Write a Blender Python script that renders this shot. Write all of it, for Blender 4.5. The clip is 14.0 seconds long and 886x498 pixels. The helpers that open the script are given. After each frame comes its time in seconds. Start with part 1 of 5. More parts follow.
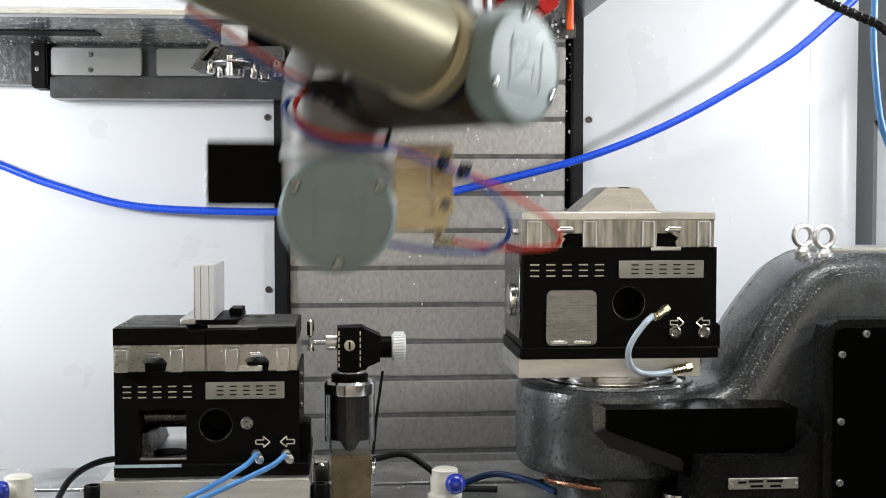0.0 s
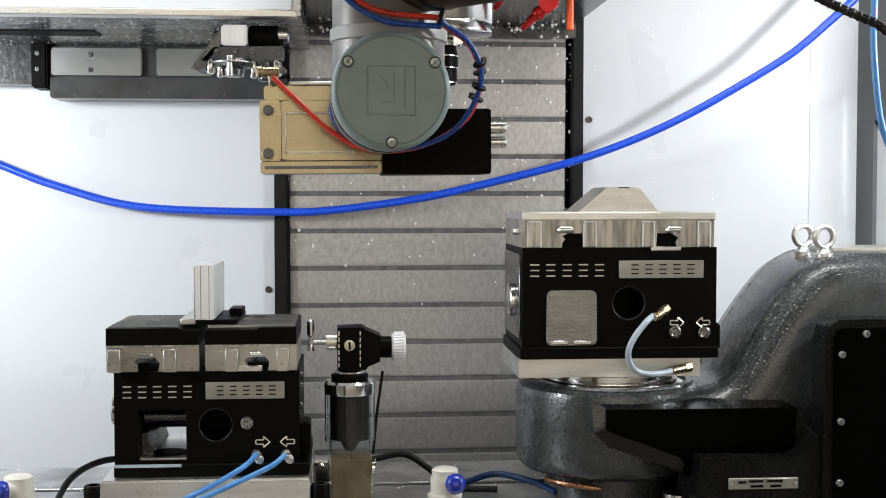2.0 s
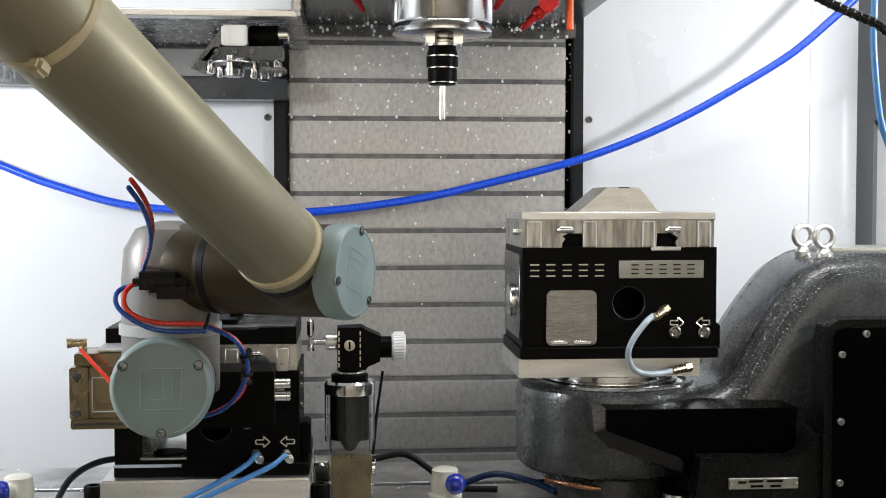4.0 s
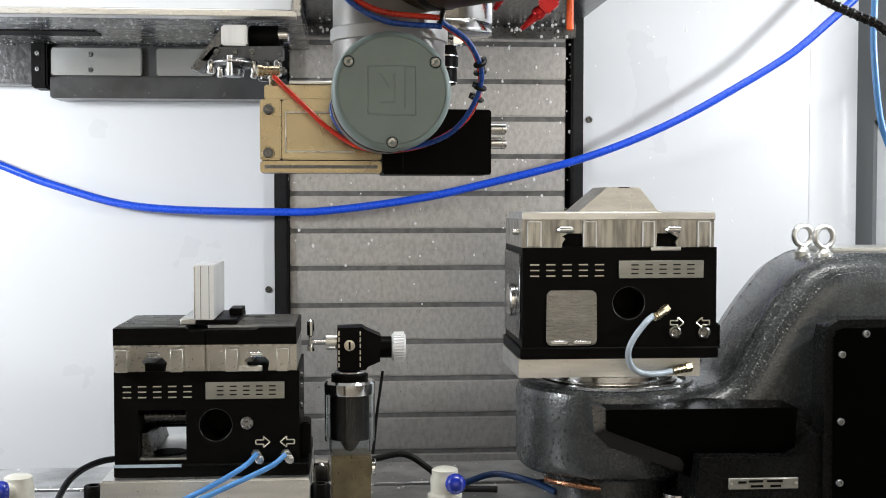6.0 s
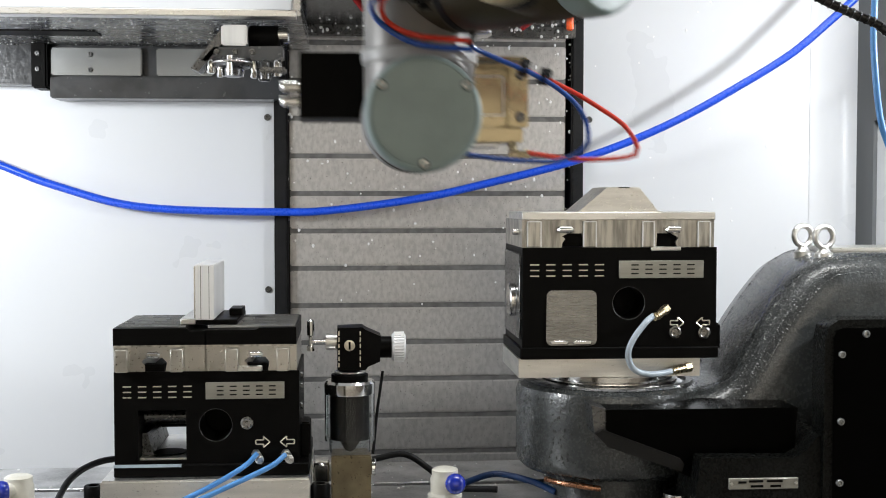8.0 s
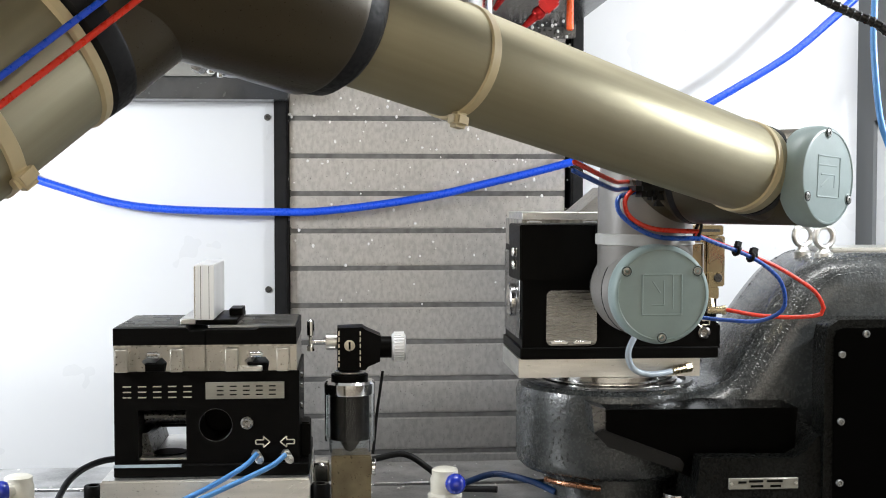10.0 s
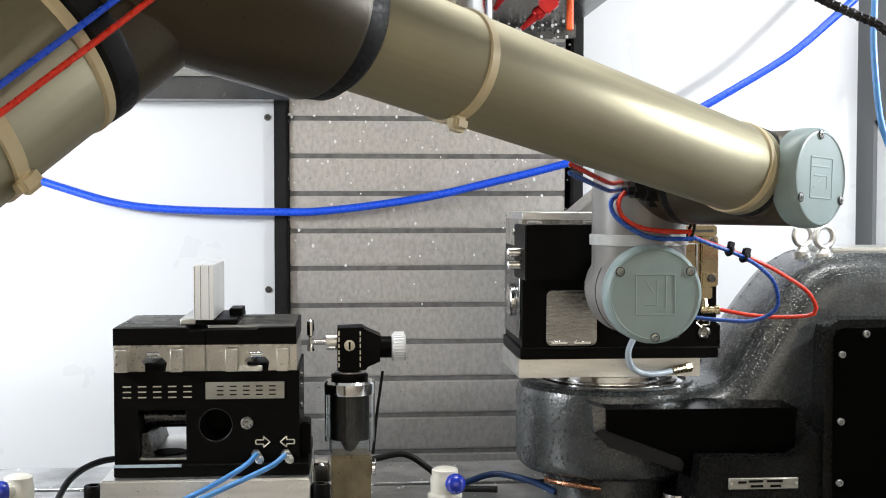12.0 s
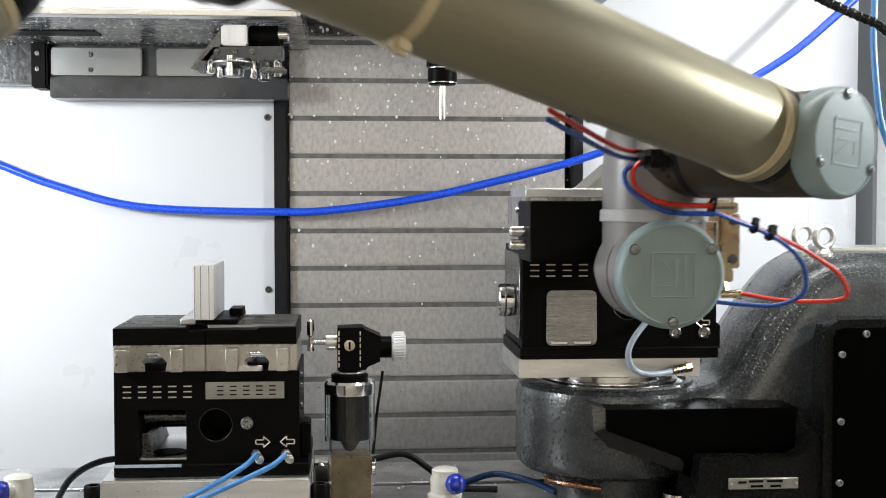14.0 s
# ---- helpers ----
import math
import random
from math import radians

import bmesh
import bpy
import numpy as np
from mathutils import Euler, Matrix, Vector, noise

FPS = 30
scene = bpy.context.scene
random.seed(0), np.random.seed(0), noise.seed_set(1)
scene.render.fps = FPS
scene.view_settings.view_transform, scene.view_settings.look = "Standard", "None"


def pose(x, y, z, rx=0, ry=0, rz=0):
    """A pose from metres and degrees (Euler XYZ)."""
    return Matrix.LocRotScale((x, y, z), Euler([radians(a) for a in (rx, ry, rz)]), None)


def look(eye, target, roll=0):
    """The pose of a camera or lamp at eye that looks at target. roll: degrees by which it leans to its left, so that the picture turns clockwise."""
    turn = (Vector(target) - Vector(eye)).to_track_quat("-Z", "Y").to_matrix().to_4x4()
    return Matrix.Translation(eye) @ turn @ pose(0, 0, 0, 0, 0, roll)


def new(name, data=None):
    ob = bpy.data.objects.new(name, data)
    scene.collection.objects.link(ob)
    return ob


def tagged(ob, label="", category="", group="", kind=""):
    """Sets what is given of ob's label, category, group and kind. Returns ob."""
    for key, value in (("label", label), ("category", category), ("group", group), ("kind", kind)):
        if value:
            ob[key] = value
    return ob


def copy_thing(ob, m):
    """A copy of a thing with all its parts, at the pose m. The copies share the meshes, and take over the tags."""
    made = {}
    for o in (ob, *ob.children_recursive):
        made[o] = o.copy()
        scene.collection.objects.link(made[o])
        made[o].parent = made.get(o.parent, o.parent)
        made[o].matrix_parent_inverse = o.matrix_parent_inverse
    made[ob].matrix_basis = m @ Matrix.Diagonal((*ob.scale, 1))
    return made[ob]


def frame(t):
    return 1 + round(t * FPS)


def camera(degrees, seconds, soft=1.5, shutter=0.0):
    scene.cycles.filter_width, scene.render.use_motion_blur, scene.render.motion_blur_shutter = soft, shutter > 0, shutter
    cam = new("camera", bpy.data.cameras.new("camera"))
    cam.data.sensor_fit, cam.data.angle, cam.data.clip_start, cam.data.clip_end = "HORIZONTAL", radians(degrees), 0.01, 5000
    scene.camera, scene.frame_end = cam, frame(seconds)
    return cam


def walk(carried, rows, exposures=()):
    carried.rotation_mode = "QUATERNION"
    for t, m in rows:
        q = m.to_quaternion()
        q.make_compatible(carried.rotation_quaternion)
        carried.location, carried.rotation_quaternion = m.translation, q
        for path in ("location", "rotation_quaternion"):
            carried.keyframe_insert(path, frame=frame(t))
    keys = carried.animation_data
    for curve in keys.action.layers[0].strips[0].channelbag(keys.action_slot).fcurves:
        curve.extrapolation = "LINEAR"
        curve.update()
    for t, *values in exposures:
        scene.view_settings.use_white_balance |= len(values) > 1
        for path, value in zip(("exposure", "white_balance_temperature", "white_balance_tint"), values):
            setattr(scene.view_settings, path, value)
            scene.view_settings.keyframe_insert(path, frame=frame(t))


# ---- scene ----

# ---------- camera ----------
cam = camera(40.1, 14.0, soft=1.0, shutter=0.6)
EYE = (0.0, 0.0, 0.36)
AHEAD = (math.sin(radians(4.5)), math.cos(radians(4.5)), 0.36 - math.tan(radians(2.43)))
walk(cam, [(0.0, look(EYE, AHEAD)), (14.0, look(EYE, AHEAD))], exposures=[(0.0, -0.12), (8.2, -0.12), (10.3, 0.22), (13.4, 0.22), (14.0, 0.08)])

# ---------- light ----------
world = bpy.data.worlds.new("workshop")
world.use_nodes = True
world.node_tree.nodes["Background"].inputs[0].default_value = (0.75, 0.85, 1.0, 1)
world.node_tree.nodes["Background"].inputs[1].default_value = 0.12
scene.world = world
scene.view_settings.exposure = 0.0


def work_light(name, eye, target, power, sx, sy, colour):
    lamp = bpy.data.lights.new(name, "AREA")
    lamp.shape, lamp.size, lamp.size_y, lamp.energy, lamp.color = "RECTANGLE", sx, sy, power, colour
    ob = new(name, lamp)
    ob.matrix_world = look(eye, target)
    return ob


# worklights of the milling machine's enclosure, above the opening
work_light("worklight_right", (1.20, 1.03, 0.64), (0.50, 1.90, 0.33), 9.4, 0.04, 0.08, (0.93, 0.97, 1.0))
work_light("worklight_top", (0.36, 1.26, 1.24), (0.42, 1.62, 0.0), 9.6, 1.10, 0.12, (0.98, 0.985, 0.97))
work_light("worklight_left", (-0.92, 1.13, 0.55), (-0.62, 1.92, 0.11), 11.3, 0.12, 0.16, (0.93, 0.97, 1.0))
# unseen lamp, added to turn the far wall behind the camera into a reflector
work_light("bounce_light", (0.0, -1.5, 1.85), (0.0, -2.5, 0.5), 122, 3.2, 0.5, (1.0, 0.95, 0.87))

# ---------- materials ----------


def material(name, colour, rough=0.5, metal=0.0, spot=0.0, spot_size=40.0, bump=0.0, bump_size=300.0, dark=None, coat=0.0, streak=None, gloss=0.5, depth=0.001):
    """Principled surface with two scales of variation in colour and roughness, and fine relief."""
    m = bpy.data.materials.new(name)
    m.use_nodes = True
    nt = m.node_tree
    b = nt.nodes["Principled BSDF"]
    b.inputs["Metallic"].default_value = metal
    b.inputs["Coat Weight"].default_value = coat
    b.inputs["Specular IOR Level"].default_value = gloss
    co = nt.nodes.new("ShaderNodeTexCoord")
    mp = nt.nodes.new("ShaderNodeMapping")
    nt.links.new(co.outputs["Object"], mp.inputs["Vector"])
    if streak:
        mp.inputs["Scale"].default_value = streak
    n1 = nt.nodes.new("ShaderNodeTexNoise")
    n1.inputs["Scale"].default_value, n1.inputs["Detail"].default_value = spot_size, 5
    nt.links.new(mp.outputs[0], n1.inputs["Vector"])
    n2 = nt.nodes.new("ShaderNodeTexNoise")
    n2.inputs["Scale"].default_value, n2.inputs["Detail"].default_value = bump_size, 3
    nt.links.new(mp.outputs[0], n2.inputs["Vector"])
    mix = nt.nodes.new("ShaderNodeMix")
    mix.data_type = "RGBA"
    low = dark or tuple(c * (1 - spot) for c in colour)
    mix.inputs[6].default_value, mix.inputs[7].default_value = (*low, 1), (*colour, 1)
    ramp = nt.nodes.new("ShaderNodeMapRange")
    ramp.inputs[1].default_value, ramp.inputs[2].default_value = 0.35, 0.62
    nt.links.new(n1.outputs["Fac"], ramp.inputs[0])
    nt.links.new(ramp.outputs[0], mix.inputs[0])
    nt.links.new(mix.outputs[2], b.inputs["Base Color"])
    rr = nt.nodes.new("ShaderNodeMapRange")
    rr.inputs[1].default_value, rr.inputs[2].default_value = 0.3, 0.7
    rr.inputs[3].default_value, rr.inputs[4].default_value = max(0.02, rough * 0.75), min(1, rough * 1.25)
    nt.links.new(n2.outputs["Fac"], rr.inputs[0])
    nt.links.new(rr.outputs[0], b.inputs["Roughness"])
    if bump:
        bp = nt.nodes.new("ShaderNodeBump")
        bp.inputs["Strength"].default_value, bp.inputs["Distance"].default_value = bump, depth
        nt.links.new(n2.outputs["Fac"], bp.inputs["Height"])
        nt.links.new(bp.outputs[0], b.inputs["Normal"])
    return m


def clear(name, tint, rough=0.03, ior=1.45):
    m = bpy.data.materials.new(name)
    m.use_nodes = True
    b = m.node_tree.nodes["Principled BSDF"]
    b.inputs["Base Color"].default_value = (*tint, 1)
    b.inputs["Roughness"].default_value, b.inputs["Transmission Weight"].default_value, b.inputs["IOR"].default_value = rough, 1, ior
    return m


WHITE = material("white_enclosure_paint", (0.685, 0.70, 0.725), 0.34, spot=0.01, spot_size=2.5, bump=0.02, bump_size=9, coat=0.1)
COVER = material("brushed_steel_way_cover", (0.53, 0.515, 0.50), 0.36, 0.7, spot=0.20, spot_size=170, bump=0.28, bump_size=650, streak=(1, 1, 0.6))
SEAM = material("dark_wiper_lip", (0.17, 0.165, 0.16), 0.45, 0.4, spot=0.4, spot_size=60)
BRUSHED = material("brushed_filler_steel", (0.34, 0.335, 0.32), 0.28, 1.0, spot=0.15, spot_size=40, bump=0.08, bump_size=330, streak=(0.2, 1, 3))
PAINTED = material("grey_painted_steel", (0.36, 0.37, 0.37), 0.24, 0.7, spot=0.06, spot_size=9, bump_size=12)
BLACK = material("black_anodised_aluminium", (0.0034, 0.0031, 0.0028), 0.42, 0.0, gloss=0.05, spot=0.3, spot_size=30, bump=0.04, bump_size=900)
RUBBER = material("black_rubber", (0.007, 0.007, 0.008), 0.5, gloss=0.25, spot=0.4, spot_size=60, bump=0.02)
GLOSSRUBBER = material("glossy_black_conduit", (0.006, 0.006, 0.007), 0.22, gloss=0.5, spot=0.3, spot_size=60)
STEEL = material("machined_aluminium", (0.84, 0.825, 0.79), 0.34, 1.0, spot=0.22, spot_size=25, bump=0.12, bump_size=500, streak=(0.3, 1, 2.5))
JAWSTEEL = material("dull_milled_jaw_steel", (0.52, 0.50, 0.46), 0.34, 1.0, spot=0.2, spot_size=18, bump=0.06, bump_size=300, streak=(1, 1, 1.4))
MILLED = material("milled_jaw_aluminium", (0.57, 0.545, 0.49), 0.38, 1.0, spot=0.5, spot_size=60, bump=0.3, bump_size=260, streak=(3, 1, 0.35))
CHROME = material("polished_steel", (0.80, 0.79, 0.77), 0.14, 1.0, spot=0.15, spot_size=30, bump=0.03)
DARKSTEEL = material("oily_dark_steel", (0.16, 0.16, 0.16), 0.30, 0.9, spot=0.4, spot_size=30, bump=0.1, bump_size=300)
PORTSTEEL = material("worn_socket_steel", (0.38, 0.37, 0.35), 0.28, 1.0, spot=0.3, spot_size=80)
CASTING = material("dark_grey_painted_casting", (0.050, 0.054, 0.054), 0.26, spot=0.4, spot_size=30, bump=0.5, bump_size=300, gloss=0.55, depth=0.0013, coat=0.25)
# same casting paint, darkened for the front faces the worklights miss
SHADECAST = material("shaded_casting_paint", (0.0055, 0.006, 0.0055), 0.28, spot=0.35, spot_size=18, bump=0.8, bump_size=350, gloss=0.15, depth=0.0009)
STRAP = material("grey_bracket_steel", (0.009, 0.0085, 0.008), 0.5, spot=0.3, spot_size=30, gloss=0.2)
DARKPAINT = material("wet_dark_head_paint", (0.045, 0.047, 0.05), 0.22, spot=0.4, spot_size=20, bump=0.3, bump_size=120, gloss=0.5)
GLOSSBLACK = material("glossy_black_cover", (0.0014, 0.0013, 0.0012), 0.14, gloss=0.03, spot=0.3, spot_size=25, bump=0.06, bump_size=40)
# both bead colours are paler than the casting, for the glints on the drops
GLINT = material("glint_pale_coolant_bead", (0.075, 0.08, 0.08), 0.07, spot=0.3, spot_size=300)
BEAD = material("glint_pale_drum_bead", (0.085, 0.09, 0.09), 0.14, spot=0.3, spot_size=300)
# lengthwise colour streaks stand in for the stripes the tube reflects
TUBE = material("anodised_tube_streaked_for_sheen", (0.39, 0.355, 0.245), 0.52, 0.80, spot=0.16, spot_size=70, bump_size=60, streak=(1, 1, 0.012))
TAUPE = material("taupe_robot_joint", (0.056, 0.043, 0.023), 0.36, 0.35, spot=0.12, spot_size=10, bump=0.04, bump_size=700)
WRISTGREY = material("grey_robot_wrist", (0.24, 0.228, 0.215), 0.40, 0.25, spot=0.1, spot_size=12, bump=0.04, bump_size=700)
CAP = material("grey_blue_robot_cap", (0.29, 0.375, 0.375), 0.38, spot=0.12, spot_size=30, bump=0.06, bump_size=500)
GOLD = material("champagne_anodised_gripper", (0.42, 0.345, 0.215), 0.24, 1.0, spot=0.05, spot_size=8, bump_size=20)
BRASS = material("brass_fitting", (0.56, 0.46, 0.29), 0.28, 1.0, spot=0.2, spot_size=80, bump=0.1)
COPPER = material("oily_copper", (0.50, 0.24, 0.14), 0.30, 1.0, spot=0.3, spot_size=80)
BROWN = material("oiled_bronze_block", (0.22, 0.18, 0.11), 0.35, 0.7, spot=0.4, spot_size=40, bump=0.15)
TIE = material("yellowed_nylon", (0.62, 0.52, 0.32), 0.45, spot=0.15, spot_size=40)
BLUE = material("blue_polyurethane_hose", (0.012, 0.085, 0.72), 0.30, spot=0.04, spot_size=30, coat=0.3)
# hose blue darkened for the shade low on the table
SHADEBLUE = material("shaded_blue_hose", (0.006, 0.035, 0.13), 0.35, spot=0.3, spot_size=60)
# the blue hose again, its colour lowered for shade round the wrist
NAVY = material("wrist_shade_blue_hose", (0.010, 0.075, 0.40), 0.30, spot=0.12, spot_size=30, coat=0.3)
SKYBLUE = material("light_blue_hose", (0.075, 0.26, 0.60), 0.36, spot=0.12, spot_size=50, coat=0.3)
PALEBLUE = material("pale_blue_hose", (0.44, 0.51, 0.58), 0.35, spot=0.2, spot_size=60)
RED = material("red_polyurethane_hose", (0.75, 0.035, 0.012), 0.30, spot=0.04, spot_size=40, coat=0.3)
ORANGE = material("orange_hose", (0.80, 0.10, 0.01), 0.30, spot=0.1, spot_size=40)
REDAN = material("red_anodised_nozzle", (0.42, 0.012, 0.012), 0.22, 0.6, spot=0.2, spot_size=60)
PALE = material("pale_grey_plastic", (0.46, 0.46, 0.45), 0.4, spot=0.1, spot_size=60)
CREAM = material("cream_plastic", (0.62, 0.60, 0.52), 0.4, spot=0.12, spot_size=60)
BLUEBALL = material("blue_glossy_ball", (0.01, 0.03, 0.35), 0.12, spot=0.1, spot_size=60, coat=0.6)
LETTER = material("engraved_bare_metal", (0.72, 0.66, 0.54), 0.35, 0.7, spot=0.1, spot_size=80)
PLATE = material("brushed_nameplate", (0.36, 0.35, 0.31), 0.38, 0.7, spot=0.15, spot_size=40, streak=(0.3, 1, 3))
ROOM = material("dim_workshop_paint", (0.32, 0.30, 0.27), 0.8, spot=0.2, spot_size=2)
BOUNCE = material("cream_bounce_wall", (0.78, 0.755, 0.70), 0.8, spot=0.15, spot_size=1.5)
TABLE = material("worn_table_steel", (0.50, 0.50, 0.50), 0.38, 0.8, spot=0.5, spot_size=16, bump=0.2, bump_size=300)
SIDESHADE = material("painted_side_shade", (0.12, 0.125, 0.13), 0.16, spot=0.15, spot_size=5, bump=0.6, bump_size=9, streak=(1, 1, 0.12), depth=0.01, coat=0.3)
UNDER = material("wet_steel_underside", (0.46, 0.46, 0.46), 0.25, 0.9, spot=0.45, spot_size=12, bump=0.3, bump_size=120, streak=(0.4, 1, 1))
SATIN = material("satin_aluminium_workpiece", (0.84, 0.84, 0.84), 0.42, 0.5, spot=0.1, spot_size=20, streak=(4, 1, 0.2))
# white of metal chips; on droplets it stands in for their glints
CHIPGLINT = material("bright_chip_and_drop_glint", (0.92, 0.92, 0.92), 0.4, 0.2, spot=0.1, spot_size=200)
WATER = clear("coolant_droplet", (1, 1, 1), 0.02, 1.33)
ACRYLIC = clear("clear_acrylic", (0.95, 0.97, 0.97), 0.04, 1.38)

# ---------- mesh helpers ----------


def link(name, bm, mat, parent=None, label="", smooth=True, bevel=0.0, seg=2):
    me = bpy.data.meshes.new(name)
    if bevel:
        edges = [e for e in bm.edges if len(e.link_faces) == 2 and e.calc_face_angle(0) > 0.6]
        bmesh.ops.bevel(bm, geom=edges, offset=bevel, segments=seg, affect="EDGES", clamp_overlap=True)
    bmesh.ops.recalc_face_normals(bm, faces=bm.faces)
    bm.to_mesh(me)
    bm.free()
    if smooth:
        me.polygons.foreach_set("use_smooth", [True] * len(me.polygons))
        me.set_sharp_from_angle(angle=radians(38))
    me.materials.append(mat)
    ob = new(name, me)
    ob.parent = parent
    if label:
        ob["label"] = label
    return ob


def part(name, bm, mat, parent, label="", bevel=0.0, seg=2):
    return link(name, bm, mat, parent, label, bevel=bevel, seg=seg)


def add_box(bm, x0, x1, y0, y1, z0, z1, m=None):
    mm = Matrix.LocRotScale(((x0 + x1) / 2, (y0 + y1) / 2, (z0 + z1) / 2), None, (x1 - x0, y1 - y0, z1 - z0))
    bmesh.ops.create_cube(bm, size=1, matrix=(m or Matrix()) @ mm)
    return bm


def box(x0, x1, y0, y1, z0, z1):
    return add_box(bmesh.new(), x0, x1, y0, y1, z0, z1)


def lathe(profile, m, bm=None, n=40, caps=True):
    """Turn (radius, height) pairs about the local z axis of the pose m."""
    bm = bm or bmesh.new()
    rings = []
    for r, h in profile:
        rings.append([bm.verts.new(m @ Vector((r * math.cos(2 * math.pi * k / n), r * math.sin(2 * math.pi * k / n), h))) for k in range(n)])
    for a, b in zip(rings, rings[1:]):
        for k in range(n):
            bm.faces.new((a[k], a[(k + 1) % n], b[(k + 1) % n], b[k]))
    if caps:
        bm.faces.new(rings[0])
        bm.faces.new(rings[-1])
    return bm


def rod(p, q, r, bm=None, n=24, soft=0.0):
    p, q = Vector(p), Vector(q)
    m = Matrix.Translation(p) @ (q - p).to_track_quat("Z", "Y").to_matrix().to_4x4()
    L, s = (q - p).length, soft or r * 0.08
    return lathe([(r - s, 0), (r, s), (r, L - s), (r - s, L)], m, bm, n)


def spline(points, steps=10):
    """Smooth curve through the points."""
    p = [Vector(a) for a in points]
    p = [2 * p[0] - p[1]] + p + [2 * p[-1] - p[-2]]
    out = []
    for i in range(1, len(p) - 2):
        for k in range(steps):
            t = k / steps
            a, b, c, d = p[i - 1], p[i], p[i + 1], p[i + 2]
            out.append(0.5 * ((2 * b) + (c - a) * t + (2 * a - 5 * b + 4 * c - d) * t * t + (3 * b - a - 3 * c + d) * t ** 3))
    out.append(p[-2])
    return out


def pipe(points, r, bm=None, n=12, steps=10):
    bm = bm or bmesh.new()
    pts = spline(points, steps)
    rings, side = [], None
    for i, a in enumerate(pts):
        d = (pts[min(i + 1, len(pts) - 1)] - pts[max(i - 1, 0)]).normalized()
        side = (side - d * side.dot(d)).normalized() if side else d.orthogonal().normalized()
        up = d.cross(side)
        rings.append([bm.verts.new(a + r * (side * math.cos(2 * math.pi * k / n) + up * math.sin(2 * math.pi * k / n))) for k in range(n)])
    for a, b in zip(rings, rings[1:]):
        for k in range(n):
            bm.faces.new((a[k], a[(k + 1) % n], b[(k + 1) % n], b[k]))
    bm.faces.new(rings[0])
    bm.faces.new(rings[-1])
    return bm


def slab(outline, y0, y1, bm=None, m=None):
    """An outline in x and z, carried from y0 to y1."""
    bm = bm or bmesh.new()
    m = m or Matrix()
    a = [bm.verts.new(m @ Vector((x, y0, z))) for x, z in outline]
    b = [bm.verts.new(m @ Vector((x, y1, z))) for x, z in outline]
    bm.faces.new(a)
    bm.faces.new(b)
    for k in range(len(a)):
        j = (k + 1) % len(a)
        bm.faces.new((a[k], a[j], b[j], b[k]))
    return bm


def torus(centre, R, r, axis, bm=None, n=32, k=12):
    bm = bm or bmesh.new()
    m = Matrix.Translation(centre) @ Vector(axis).to_track_quat("Z", "Y").to_matrix().to_4x4()
    rings = []
    for i in range(n):
        a = 2 * math.pi * i / n
        rings.append([bm.verts.new(m @ Vector(((R + r * math.cos(2 * math.pi * j / k)) * math.cos(a), (R + r * math.cos(2 * math.pi * j / k)) * math.sin(a), r * math.sin(2 * math.pi * j / k)))) for j in range(k)])
    for i in range(n):
        a, b = rings[i], rings[(i + 1) % n]
        for j in range(k):
            bm.faces.new((a[j], a[(j + 1) % k], b[(j + 1) % k], b[j]))
    return bm


def screw(name, place, axis, r, parent, mat=None):
    """Socket-head screw: domed head with a hexagonal recess."""
    m = Matrix.Translation(place) @ Vector(axis).to_track_quat("Z", "Y").to_matrix().to_4x4()
    bm = lathe([(r, -r), (r, r * 0.35), (r * 0.85, r * 0.6), (r * 0.5, r * 0.62), (r * 0.45, r * 0.1), (0.0001, r * 0.1)], m, n=12)
    return part(name, bm, mat or DARKSTEEL, parent)


def empty(name, m, label, category, group="", kind=""):
    ob = new(name)
    ob.matrix_world = m
    ob.empty_display_size = 0.02
    return tagged(ob, label, category, group, kind)


def drops(name, places, sizes, normal, label, mat=None):
    """Clinging droplets: flattened beads, one joined sheet of them."""
    bm = bmesh.new()
    q = Vector(normal).to_track_quat("Z", "Y").to_matrix().to_4x4()
    for p, s in zip(places, sizes):
        m = Matrix.Translation(p) @ q @ Matrix.Diagonal((s, s * random.uniform(0.8, 1.6), s * 0.55, 1))
        bmesh.ops.create_icosphere(bm, subdivisions=1, radius=1, matrix=m)
    ob = link(name, bm, mat or WATER)
    return tagged(ob, label, "droplets", "", "stuff")


# ---------- the place ----------
def wall(name, bm, mat, label, bevel=0.0):
    return tagged(link(name, bm, mat, None, label, bevel=bevel), "", "wall", "", "structure")


FLOOR, SHADE_W, SHADE_Z = -0.90, 0.046, 0.486
tagged(link("floor", box(-2.2, 2.2, -2.6, 2.1, FLOOR - 0.1, FLOOR), ROOM), "dark concrete workshop floor", "floor", "", "structure")
wall("wall_back_1", box(-1.06, -0.118, 1.98, 2.02, FLOOR, 1.30), WHITE, "white painted sheet-metal back panel of the enclosure")
wall("wall_back_2", box(0.386, 0.845, 1.98, 2.02, FLOOR, 1.30), WHITE, "white painted sheet-metal back panel, spotted with coolant")
wall("wall_back_3", box(-0.118, 0.386, 2.05, 2.07, FLOOR, 1.30), RUBBER, "dark recess behind the steel way cover")
wall("wall_left", box(-1.10, -1.06, 0.80, 2.02, FLOOR, 1.30), WHITE, "white painted side panel of the enclosure")
corner = Matrix.Translation((0.845, 1.98, 0)) @ Matrix.Rotation(radians(-62), 4, "Z")
wall("wall_right", add_box(bmesh.new(), 0, 0.98, 0.004, 0.034, FLOOR, 1.30, corner), WHITE, "white painted slanted side panel of the enclosure")
# grey strip, wider at the top, stands in for shade on the white panel
shade_strip = add_box(bmesh.new(), 0.0, SHADE_W, -0.006, 0.004, FLOOR, SHADE_Z, corner)
